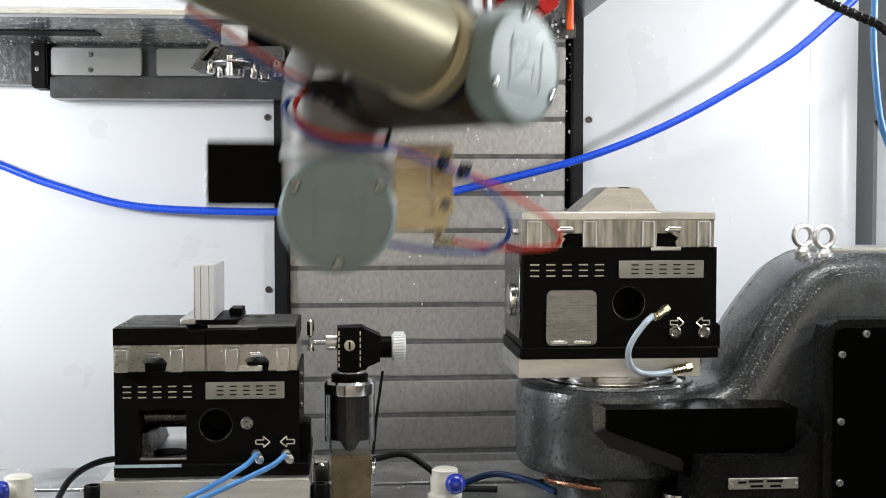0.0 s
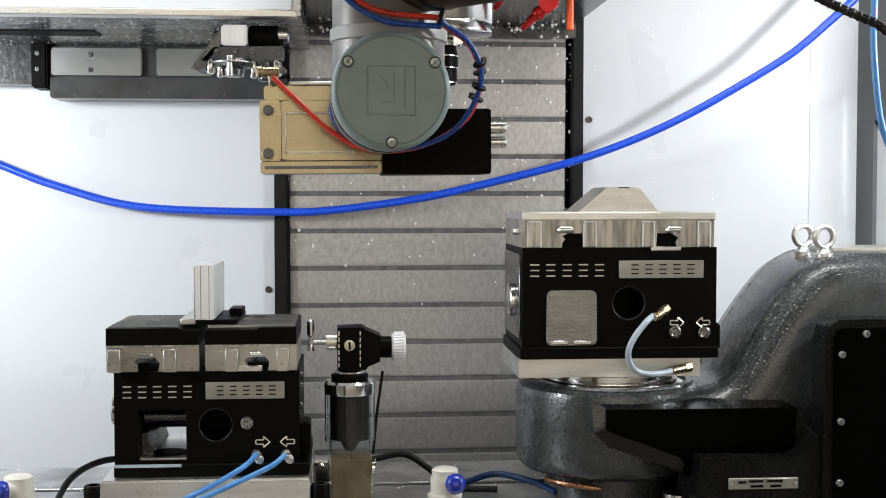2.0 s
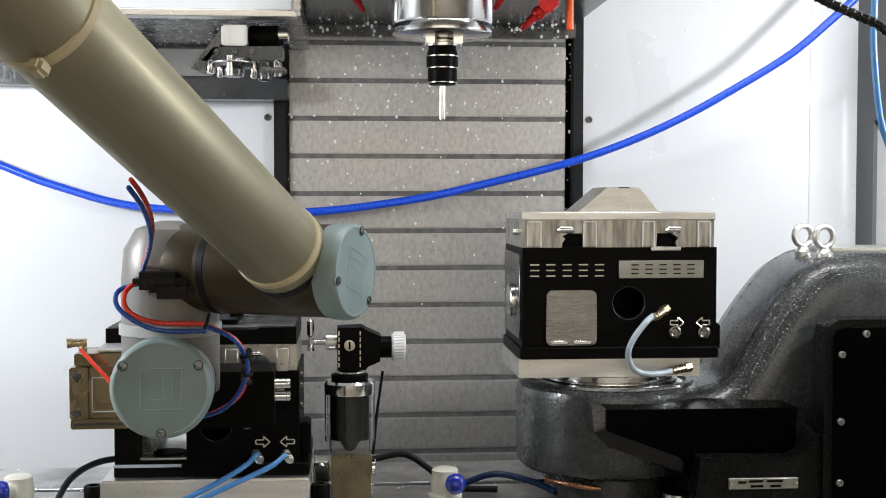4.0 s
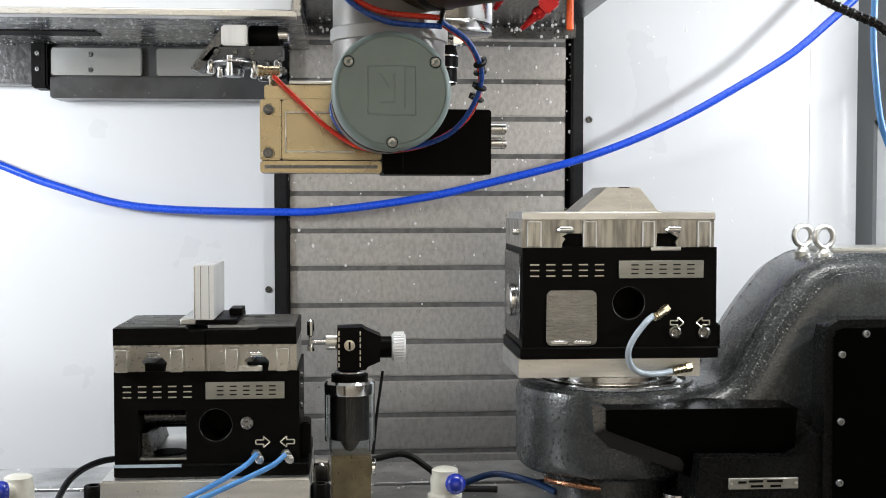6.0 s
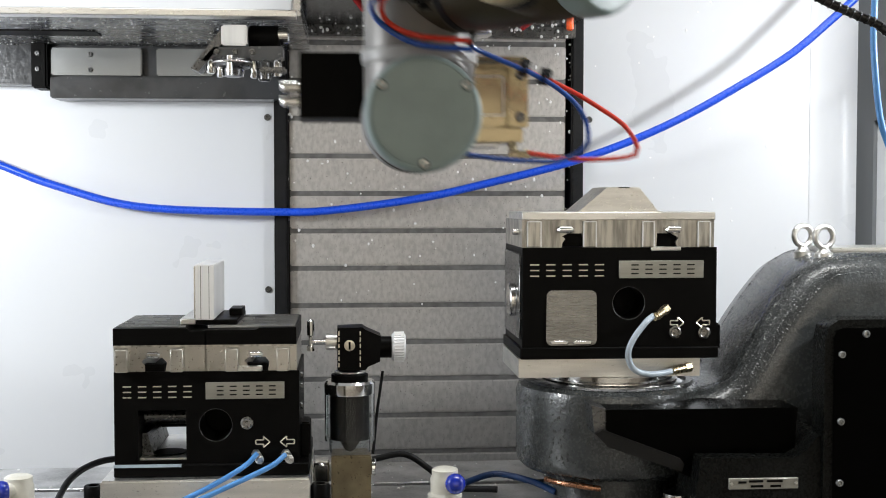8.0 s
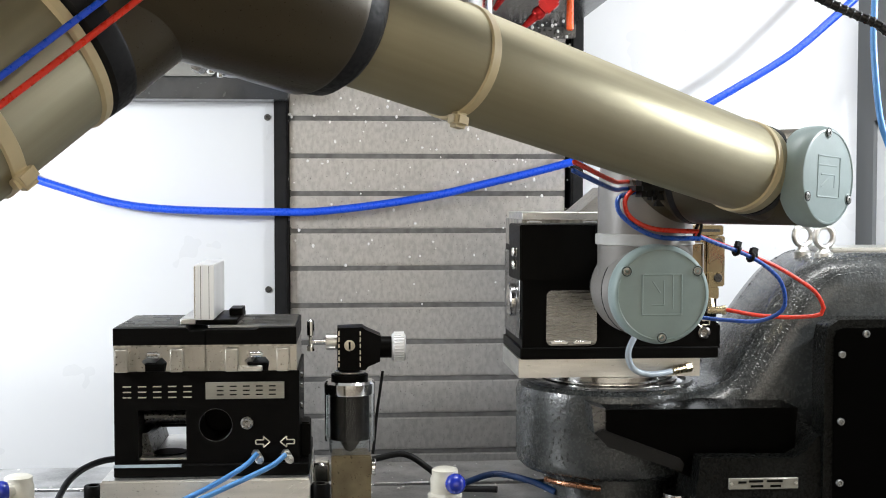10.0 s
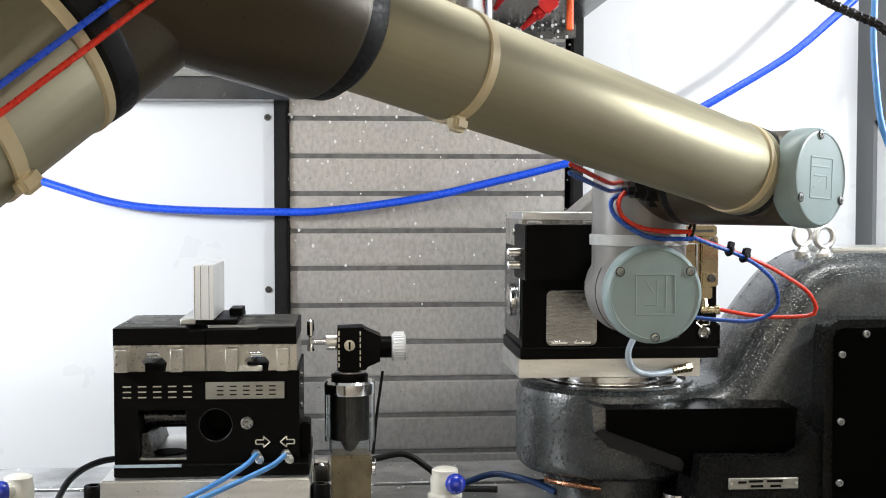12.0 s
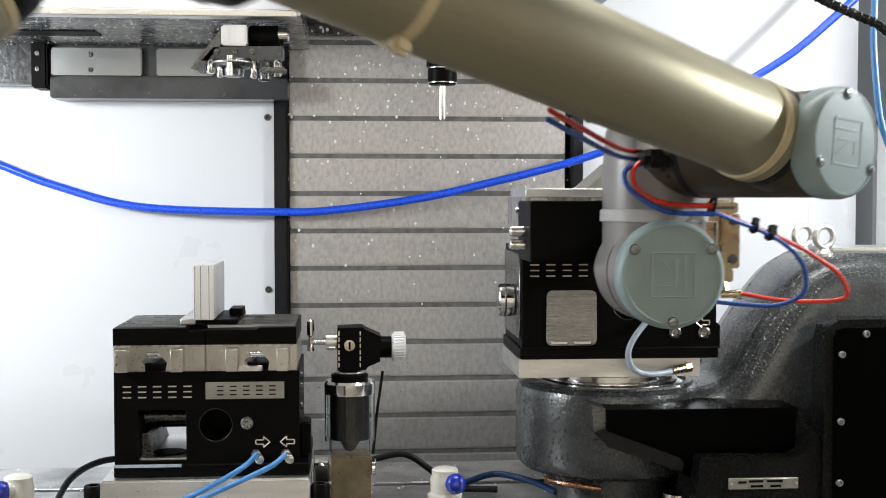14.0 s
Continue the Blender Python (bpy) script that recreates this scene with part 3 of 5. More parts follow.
def rotary_table():
    t = empty("rotary_table", pose(0.322, 1.475, 0), "dark grey cast tilting rotary table, beaded with coolant", "rotary table")
    ox, oy = 0.322, 1.475
    part("drum", lathe([(0.092, 0.030), (0.107, 0.032), (0.1130, 0.038), (0.115, 0.048), (0.115, 0.122), (0.112, 0.131), (0.104, 0.135), (0.086, 0.135)], Matrix(), n=72), CASTING, t)
    part("platter", lathe([(0.090, 0.130), (0.090, 0.136), (0.083, 0.137), (0.083, 0.1395), (0.078, 0.140), (0.078, 0.1475), (0.02, 0.1478)], Matrix(), n=72), CHROME, t, "bright steel rotary platter")
    part("platter_ring", lathe([(0.101, 0.134), (0.103, 0.136), (0.101, 0.1385), (0.094, 0.1385), (0.092, 0.134)], Matrix(), n=72, caps=False), DARKSTEEL, t)
    # swan-neck casting that joins the drum to the tilting head
    top = smooth_outline([(0.33, 0.127), (0.37, 0.1285), (0.415, 0.1315), (0.441, 0.138), (0.456, 0.150), (0.470, 0.172), (0.486, 0.200), (0.504, 0.227), (0.523, 0.252), (0.543, 0.274), (0.566, 0.2885), (0.590, 0.2925), (0.62, 0.2935)])
    outline = [(0.25, 0.02), (0.40, 0.02), (0.56, 0.02), (0.80, 0.02), (0.80, 0.16), (0.80, 0.2935), (0.68, 0.2935)] + top[::-1] + [(0.27, 0.126), (0.25, 0.11)]
    outline = [(x - ox, z) for x, z in outline]
    bm = bmesh.new()
    R, loops = 0.042, []
    for y, k in [(-0.095, 1.0)] + [(-0.095 + R * (1 - math.cos(a)), 1 - math.sin(a)) for a in (0.25, 0.5, 0.75, 1.0, 1.25, 1.5708)] + [(0.06, 0.0), (0.11, 0.25)]:
        loops.append([bm.verts.new((x, y, z)) for x, z in inset_outline(outline, R * k)])
    beads = [v.co + Vector((ox, oy, 0)) for loop in loops[2:8] for v in loop[7:-2]]
    bm.faces.new(loops[0])
    bm.faces.new(loops[-1])
    for a, b in zip(loops, loops[1:]):
        for k in range(len(a)):
            bm.faces.new((a[k], a[(k + 1) % len(a)], b[(k + 1) % len(a)], b[k]))
    part("neck", bm, CASTING, t)
    # front cover frame with black plate
    part("cover_frame", slab([(0.200, 0.0), (0.50, 0.0), (0.50, 0.226), (0.216, 0.226), (0.204, 0.218), (0.200, 0.2)], -0.185, -0.15), SHADECAST, t, bevel=0.006, seg=3)
    part("head_block", box(0.246, 0.50, -0.151, -0.05, 0.0, 0.216), CASTING, t, bevel=0.006)
    part("cover_plate", slab([(0.2105, 0.004), (0.49, 0.004), (0.49, 0.2165), (0.2205, 0.2165), (0.2135, 0.2135), (0.2105, 0.206)], -0.1885, -0.18), GLOSSBLACK, t, "black cover plate", bevel=0.0012)
    for x, z in ((0.2180, 0.188), (0.2175, 0.114), (0.2170, 0.046), (0.2450, 0.2105)):
        screw("cover_screw", (x, -0.189, z), (0, -1, 0), 0.0042, t, PAINTED)
    # black brake housing in front of the drum
    part("brake_housing", slab([(-0.0352, 0.1234), (0.1838, 0.1232), (0.1793, 0.0633), (0.0704, 0.0418), (-0.0350, 0.0901)], -0.150, -0.06), GLOSSBLACK, t, "glossy black drive housing", bevel=0.003, seg=3)
    part("housing_end", slab([(-0.0511, 0.1280), (-0.0343, 0.1236), (-0.0342, 0.0930), (-0.0472, 0.0941)], -0.146, -0.07), DARKSTEEL, t, bevel=0.001, seg=1)
    screw("housing_screw", (-0.041, -0.12, 0.088), (-1, 0, 0), 0.004, t)
    part("housing_strip", slab([(-0.0479, 0.0970), (-0.0395, 0.1019), (0.0480, 0.0686), (0.0532, 0.0616), (0.0504, 0.0532), (-0.0339, 0.0825)], -0.1535, -0.13), STRAP, t, "grey bracket strip", bevel=0.001, seg=1)
    # foot
    part("foot", slab([(0.0585, 0.0303), (0.0646, 0.0736), (0.1687, 0.0718), (0.1826, 0.0794), (0.1965, 0.0957), (0.2058, 0.0988), (0.2058, 0.0000), (0.0585, 0.0000)], -0.178, -0.03), SHADECAST, t, bevel=0.004, seg=3)
    pl = part("rating_plate", box(0.0955, 0.174, -0.1805, -0.176, 0.0385, 0.051), PLATE, t, "small metal rating plate", bevel=0.0008, seg=1)
    bm = bmesh.new()
    for x0, x1, z in ((0.106, 0.115, 0.0465), (0.118, 0.134, 0.0475), (0.138, 0.156, 0.0475), (0.120, 0.134, 0.042), (0.142, 0.154, 0.042)):
        add_box(bm, x0, x1, -0.1812, -0.18, z - 0.0012, z + 0.0012)
    part("plate_marks", bm, BLACK, pl)
    for x in (0.0985, 0.171):
        screw("rivet", (x, -0.1806, 0.045), (0, -1, 0), 0.0018, pl, STEEL)
    part("drain_boss", lathe([(0.012, 0), (0.020, 0.004), (0.022, 0.010), (0.016, 0.018), (0.016, 0.024), (0.0001, 0.024)], pose(0.052, -0.13, 0.0)), CHROME, t, "wet bright boss under the housing")
    part("drum_pedestal", lathe([(0.080, 0.0), (0.080, 0.031)], pose(0, 0, 0), n=48), CASTING, t)
    part("copper_pipe", pipe([(-0.088, -0.060, 0.026), (-0.075, -0.078, 0.0255), (-0.055, -0.092, 0.025), (-0.030, -0.098, 0.022)], 0.0035), COPPER, t, "copper pipe under the drum")
    part("top_pad", box(0.27, 0.38, -0.03, 0.06, 0.2925, 0.2985), STEEL, t, "bright steel pad", bevel=0.002)
    for x, y in ((0.245, 0.0), (0.252, -0.050)):
        e = empty("eyebolt", pose(ox + x, oy + y, 0.2885), "bright steel lifting eyebolt on the casting", "eyebolt", "lifting eyebolts")
        part("ring", torus((0, 0, 0.024), 0.0125, 0.0036, (0.25 if x > 0.18 else 0.7, -1, 0)), STEEL, e)
        part("collar", lathe([(0.011, -0.004), (0.011, 0.004), (0.007, 0.007), (0.005, 0.012)], Matrix(), n=20), STEEL, e)
    rnd, pl = random.Random(8), []
    for k in range(2200):
        a = rnd.choice(beads)
        b = min((q for q in rnd.sample(beads, 60) if q is not a), key=lambda q: (q - a).length)
        if (b - a).length < 0.02:
            pl.append(a.lerp(b, rnd.random()))
    drops("casting_droplets", pl, [rnd.choice((0.0005, 0.0006, 0.0007, 0.0009, 0.0012)) for p in pl], (-0.3, -0.6, 0.7), "coolant beads on the cast neck", GLINT)


def tool_setter():
    t = empty("tool_setter", pose(0.002, 1.45, 0), "tool setting probe with clear guard and knurled knob", "tool setter")
    part("base_block", box(-0.022, 0.025, -0.022, 0.022, 0, 0.055), BROWN, t, "oiled bronze-brown base block", bevel=0.0015)
    part("guard", lathe([(0.030, 0.070), (0.030, 0.137), (0.0285, 0.137), (0.0285, 0.070)], Matrix(), n=48, caps=False), ACRYLIC, t, "clear acrylic tube")
    part("lower_guard", lathe([(0.0245, 0.056), (0.0245, 0.072), (0.0235, 0.072), (0.0235, 0.056)], Matrix(), n=48, caps=False), ACRYLIC, t, "clear acrylic spacer")
    part("core", lathe([(0.0001, 0.055), (0.006, 0.058), (0.012, 0.068), (0.012, 0.072), (0.0235, 0.072), (0.0235, 0.128), (0.02, 0.13)], Matrix(), n=40), RUBBER, t, "black cylindrical core")
    part("collar", lathe([(0.030, 0.126), (0.0305, 0.128), (0.0305, 0.139), (0.028, 0.142), (0.012, 0.142)], Matrix(), n=48), CHROME, t, "polished collar")
    part("neck", lathe([(0.022, 0.142), (0.022, 0.149), (0.013, 0.150), (0.013, 0.158)], Matrix(), n=32), BLACK, t)
    part("neck_ring", torus((0, 0, 0.1515), 0.016, 0.002, (0, 0, 1)), STEEL, t)
    head = part("head", slab([(-0.0145, 0.156), (0.019, 0.156), (0.022, 0.160), (0.036, 0.166), (0.037, 0.196), (0.019, 0.204), (0.015, 0.207), (-0.0145, 0.206)], -0.02, 0.02), BLACK, t, "black anodised head", bevel=0.0018)
    part("head_disc", lathe([(0.0065, -0.0005), (0.0065, 0.0008), (0.0055, 0.0012)], pose(0.000, -0.0205, 0.1855, 90)), LETTER, head)
    part("head_disc_bar", box(-0.0012, 0.0012, -0.0225, -0.0212, 0.181, 0.190), BLACK, head)
    for x in (-0.0125, 0.0125):
        bm = bmesh.new()
        for k in range(6):
            add_box(bm, x - 0.0007, x + 0.0007, -0.0208, -0.0195, 0.160 + k * 0.0075, 0.165 + k * 0.0075)
        part("scale_line", bm, LETTER, head)
    part("knob_shaft", rod((0.035, 0, 0.181), (0.052, 0, 0.181), 0.013), BLACK, t)
    bm = rod((0.050, 0, 0.181), (0.067, 0, 0.181), 0.0175, n=40, soft=0.003)
    for k in range(30):
        a = 2 * math.pi * k / 30
        rod((0.053, 0.0173 * math.cos(a), 0.181 + 0.0173 * math.sin(a)), (0.065, 0.0173 * math.cos(a), 0.181 + 0.0173 * math.sin(a)), 0.0011, bm, 6)
    part("knob", bm, SATIN, t, "knurled bright knob")
    part("bush", rod((-0.0145, 0, 0.188), (-0.0285, 0, 0.188), 0.010), STEEL, t)
    part("stem", rod((-0.028, 0, 0.188), (-0.045, 0, 0.188), 0.0022), CHROME, t)
    part("stylus", lathe([(0.0045, 0.177), (0.0045, 0.183), (0.0025, 0.184), (0.0025, 0.194), (0.0045, 0.196), (0.0045, 0.213), (0.003, 0.2145)], pose(-0.046, 0, 0), n=20), CHROME, t)
    part("bracket", box(-0.045, -0.0225, -0.012, 0.016, 0.018, 0.046), CHROME, t, "bright steel bracket", bevel=0.004, seg=3)
    part("bracket_foot", box(-0.047, -0.0225, -0.03, 0.012, 0.0, 0.012), DARKSTEEL, t, bevel=0.002)
    part("side_boss", rod((0.0255, 0.0, 0.036), (0.031, 0.0, 0.036), 0.010), CHROME, t, "bright steel boss")
    part("wire", pipe([(0.028, 0.01, 0.05), (0.033, 0.012, 0.10), (0.040, 0.015, 0.150)], 0.0018), RUBBER, t)


def hoses_and_cables():
    def hose(name, pts, r, mat, label):
        return tagged(link(name, pipe(pts, r), mat), label, "hose" if "hose" in name else "cable")
    hose("supply_hose", [(-0.596, 1.965, 0.432), (-0.544, 1.963, 0.411), (-0.457, 1.960, 0.378), (-0.325, 1.955, 0.345), (-0.112, 1.945, 0.337), (-0.013, 1.940, 0.341), (0.122, 1.930, 0.360), (0.228, 1.918, 0.384), (0.342, 1.898, 0.413), (0.430, 1.888, 0.443), (0.518, 1.878, 0.482), (0.605, 1.870, 0.530), (0.692, 1.862, 0.584), (0.753, 1.856, 0.636), (0.789, 1.852, 0.669), (0.857, 1.848, 0.733)], 0.0064, BLUE, "thick blue air supply hose sagging along the back wall")
    hose("drop_hose", [(0.583, 1.300, 1.305), (0.581, 1.300, 0.90), (0.579, 1.300, 0.681), (0.577, 1.300, 0.569), (0.577, 1.300, 0.522), (0.585, 1.300, 0.450), (0.598, 1.300, 0.410)], 0.0037, SKYBLUE, "light blue air hose hanging down")
    run = [(0.219, 1.080, 1.181), (0.249, 1.080, 0.631), (0.322, 1.080, 0.594), (0.384, 1.080, 0.563), (0.436, 1.080, 0.537), (0.478, 1.080, 0.520), (0.533, 1.080, 0.499), (0.800, 1.080, 0.460), (1.300, 1.080, 0.330)]
    bm = pipe(run, 0.0042)
    line, travel = spline(run, 24), 0.0
    for p, q in zip(line, line[1:]):
        travel += (q - p).length
        if travel > 0.0062 and 0.27 < p.x < 0.62:
            torus(p, 0.0042, 0.0009, q - p, bm, 14, 6)
            travel = 0.0
    tagged(link("black_cable", bm, GLOSSRUBBER), "thick ribbed black cable conduit", "cable")
    hose("vise_hose", [(-0.1028, 1.374, 0.0707), (-0.1135, 1.365, 0.0606), (-0.1353, 1.35, 0.0491), (-0.1646, 1.335, 0.0363), (-0.193, 1.32, 0.0257)], 0.0030, SKYBLUE, "light blue air hose plugged into the vise")
    hose("vise_hose", [(-0.071, 1.374, 0.0689), (-0.085, 1.362, 0.0595), (-0.1103, 1.348, 0.0498), (-0.1398, 1.333, 0.0394), (-0.1716, 1.318, 0.0282)], 0.0030, SKYBLUE, "light blue air hose plugged into the vise")
    hose("floor_cable", [(-0.33, 1.36, 0.006), (-0.325, 1.44, 0.03), (-0.30, 1.50, 0.038), (-0.26, 1.55, 0.03)], 0.004, RUBBER, "black cable lying on the table")
    hose("floor_cable", [(0.03, 1.52, 0.03), (0.07, 1.52, 0.036), (0.10, 1.50, 0.022), (0.125, 1.47, 0.006), (0.18, 1.45, 0.006)], 0.004, RUBBER, "black cable lying on the table")
    hose("floor_hose", [(0.14, 1.46, 0.012), (0.18, 1.48, 0.018), (0.22, 1.46, 0.014), (0.25, 1.44, 0.004)], 0.004, SHADEBLUE, "blue hose lying on the wet table")


def valve(m):
    v = empty("ball_valve", m, "cream valve body with a glossy blue ball knob", "valve", "valves")
    part("body", lathe([(0.019, 0), (0.019, 0.034), (0.016, 0.036), (0.016, 0.052), (0.0145, 0.055), (0.0145, 0.061), (0.011, 0.063), (0.006, 0.063)], Matrix(), n=32), CREAM, v)
    bm = bmesh.new()
    bmesh.ops.create_uvsphere(bm, u_segments=28, v_segments=16, radius=0.0115, matrix=Matrix.Translation((0.010, -0.018, 0.049)))
    part("ball", bm, BLUEBALL, v, "glossy blue ball")
    part("seat", rod((0.006, 0, 0.049), (0.009, -0.012, 0.049), 0.009), CREAM, v)


def spindle():
    s = empty("spindle_head", pose(0.125, 1.6, 0.46), "dark spindle head with polished nose, black tool holder and end mill", "spindle")
    z = -0.46
    part("nose", lathe([(0.030, 0.569 + z), (0.060, 0.570 + z), (0.0655, 0.574 + z), (0.0655, 0.584 + z), (0.064, 0.586 + z), (0.066, 0.589 + z), (0.066, 0.80 + z)], Matrix(), n=72), CHROME, s, "polished spindle nose")
    part("flange", lathe([(0.024, 0.556 + z), (0.027, 0.557 + z), (0.027, 0.561 + z), (0.022, 0.5625 + z), (0.022, 0.565 + z), (0.027, 0.567 + z), (0.027, 0.570 + z)], Matrix(), n=40), CHROME, s)
    part("holder", lathe([(0.006, 0.507 + z), (0.017, 0.508 + z), (0.0195, 0.511 + z), (0.0195, 0.527 + z), (0.0185, 0.528 + z), (0.0185, 0.530 + z), (0.021, 0.531 + z), (0.021, 0.545 + z), (0.018, 0.556 + z)], Matrix(), n=40), BLACK, s, "black collet holder")
    for z0, z1, r in ((0.5095, 0.5115, 0.0200), (0.5285, 0.5305, 0.0212), (0.5435, 0.5460, 0.0216)):
        part("holder_ring", lathe([(r - 0.002, z0 + z), (r, z0 + 0.0004 + z), (r, z1 - 0.0004 + z), (r - 0.002, z1 + z)], Matrix(), n=40, caps=False), CHROME, s, "bright ring of the holder")
    part("tool", lathe([(0.0005, 0.461 + z), (0.004, 0.463 + z), (0.0045, 0.478 + z), (0.0045, 0.508 + z)], Matrix(), n=20), CHROME, s, "bright end mill")
    for x in (-0.018, 0.018):
        part("drive_key", box(x - 0.006, x + 0.006, -0.034, -0.02, 0.558 + z, 0.572 + z), CHROME, s, bevel=0.001)
    part("head", box(-0.20, 0.245, -0.05, 0.36, 0.175, 0.48), DARKPAINT, s, "dark painted head casting", bevel=0.008)
    part("lip", box(-0.20, 0.245, 0.355, 0.368, 0.158, 0.20), DARKSTEEL, s, bevel=0.002)

    def nozzle(p, d):
        n = empty("coolant_nozzle", Matrix.Translation(p), "red anodised coolant nozzle below the spindle head", "nozzle", "coolant nozzles")
        d = Vector(d).normalized()
        m = Vector(d).to_track_quat("Z", "Y").to_matrix().to_4x4()
        part("block", add_box(bmesh.new(), -0.0105, 0.0105, -0.0105, 0.0105, -0.034, -0.010, m), REDAN, n, bevel=0.003)
        part("ball_joint", lathe([(0.004, -0.012), (0.0085, -0.009), (0.0095, -0.004), (0.008, 0.001), (0.0055, 0.003)], m, n=28), REDAN, n)
        part("tip", lathe([(0.0062, 0.001), (0.0056, 0.006), (0.0032, 0.024), (0.0026, 0.026), (0.0016, 0.026)], m, n=24), REDAN, n)
        screw("set_screw", m @ Vector((0.0, -0.0105, -0.020)), m.to_3x3() @ Vector((0, -1, 0)), 0.0028, n)
        part("feed_collar", lathe([(0.006, -0.046), (0.0075, -0.044), (0.0075, -0.034), (0.006, -0.033)], m, n=20), DARKSTEEL, n)
    nozzle((0.246, 1.58, 0.597), (-0.75, 0.1, -0.7))
    nozzle((0.010, 1.70, 0.640), (0.5, 0.1, -0.8))
    nozzle((0.210, 1.62, 0.632), (-0.5, 0.1, -0.8))
    tagged(link("orange_tube", rod((0.292, 1.58, 0.80), (0.291, 1.58, 0.578), 0.0048, soft=0.002), ORANGE), "orange plastic coolant tube hanging straight down", "tube")


def tool_changer():
    t = empty("tool_changer", pose(-0.27, 1.75, 0.592), "white side tool changer cover with a wet metal underside", "tool changer")
    part("front_cover", box(-0.80, 0.200, -0.165, -0.150, 0.008, 0.40), WHITE, t, "white painted cover", bevel=0.002)
    part("cover_lip", box(-0.80, 0.205, -0.167, -0.14, 0.0, 0.009), STEEL, t, bevel=0.001, seg=1)
    part("underside", box(-0.80, 0.21, -0.15, 0.22, 0.004, 0.03), UNDER, t, "wet reflective metal underside")
    part("slot", slab([(-0.80, 0.0022), (-0.085, 0.0022), (-0.085, 0.0045), (-0.80, 0.0045)], 0.010, 0.060), BLACK, t)
    r = empty("slide_rail", pose(-0.282, 1.93, 0.5225), "dark grey slide rail with bolted steel plates", "rail")
    part("beam", box(-0.80, 0.175, 0.0, 0.045, 0.012, 0.075), DARKPAINT, r, bevel=0.003)
    part("lower_guard", box(-0.172, 0.19, -0.02, 0.045, -0.010, 0.022), DARKPAINT, r, "dark grey lower guard", bevel=0.002)
    for x0, x1 in ((-0.172, -0.034), (-0.012, 0.075)):
        part("rail_plate", box(x0, x1, -0.012, 0.0, 0.026, 0.068), PAINTED, r, "grey painted plate", bevel=0.002)
    part("end_block", box(-0.20, -0.176, -0.02, 0.03, 0.005, 0.08), BLACK, r, bevel=0.003)
    for x in (-0.112, 0.062, -0.19):
        for z in (0.034, 0.058):
            screw("rail_screw", (x, -0.012 if x > -0.18 else -0.02, z), (0, -1, 0), 0.004, r)
    a = empty("tool_gripper", pose(-0.144, 1.64, 0.535), "bright tool gripper with chromed dish and finger blocks", "tool gripper")
    part("cube", box(-0.020, 0.014, -0.025, 0.02, 0.024, 0.051), SATIN, a, "bright machined block", bevel=0.002)
    part("motor", rod((0.014, 0, 0.038), (0.056, 0, 0.038), 0.0155, soft=0.003), BLACK, a)
    part("motor_cap", rod((0.050, -0.004, 0.040), (0.068, -0.004, 0.040), 0.011, soft=0.002), CHROME, a)
    part("hood", slab([(-0.060, -0.006), (-0.020, 0.046), (-0.016, 0.046), (-0.016, 0.030), (-0.050, -0.010)], -0.022, 0.022), DARKSTEEL, a, "slanted bright steel hood", bevel=0.001)
    part("arm_plate", slab([(-0.046, 0.004), (-0.030, 0.022), (0.060, 0.024), (0.060, 0.010), (0.046, 0.004)], -0.022, 0.022), DARKPAINT, a, "dark oily arm plate", bevel=0.003)
    part("dish", lathe([(0.010, -0.018), (0.014, -0.017), (0.015, -0.008), (0.026, -0.005), (0.029, 0.000), (0.027, 0.005)], pose(-0.006, -0.01, 0.002)), DARKSTEEL, a, "dark oily dish")
    part("dish_rim", torus((-0.006, -0.01, 0.0025), 0.0285, 0.0018, (0, 0, 1)), CHROME, a, "bright rim")
    part("stem", rod((-0.008, -0.034, -0.016), (-0.008, -0.034, 0.010), 0.0045), CHROME, a)
    for x, r, z in ((0.036, 0.0085, -0.024), (0.052, 0.0065, -0.018), (-0.034, 0.0060, -0.014), (0.022, 0.0050, -0.020), (-0.022, 0.0045, -0.019)):
        part("bush", lathe([(r * 0.8, z), (r, z + 0.002), (r, 0.0), (r * 0.7, 0.004)], pose(x, -0.018, 0.002), n=20), CHROME if r < 0.007 else DARKSTEEL, a)
    part("finger", box(0.030, 0.064, -0.030, 0.0, -0.012, -0.004), DARKSTEEL, a, bevel=0.002)
    for x in (-0.026, -0.002, 0.020):
        screw("finger_screw", (x, -0.0225, 0.016), (0, -1, 0), 0.004, a)


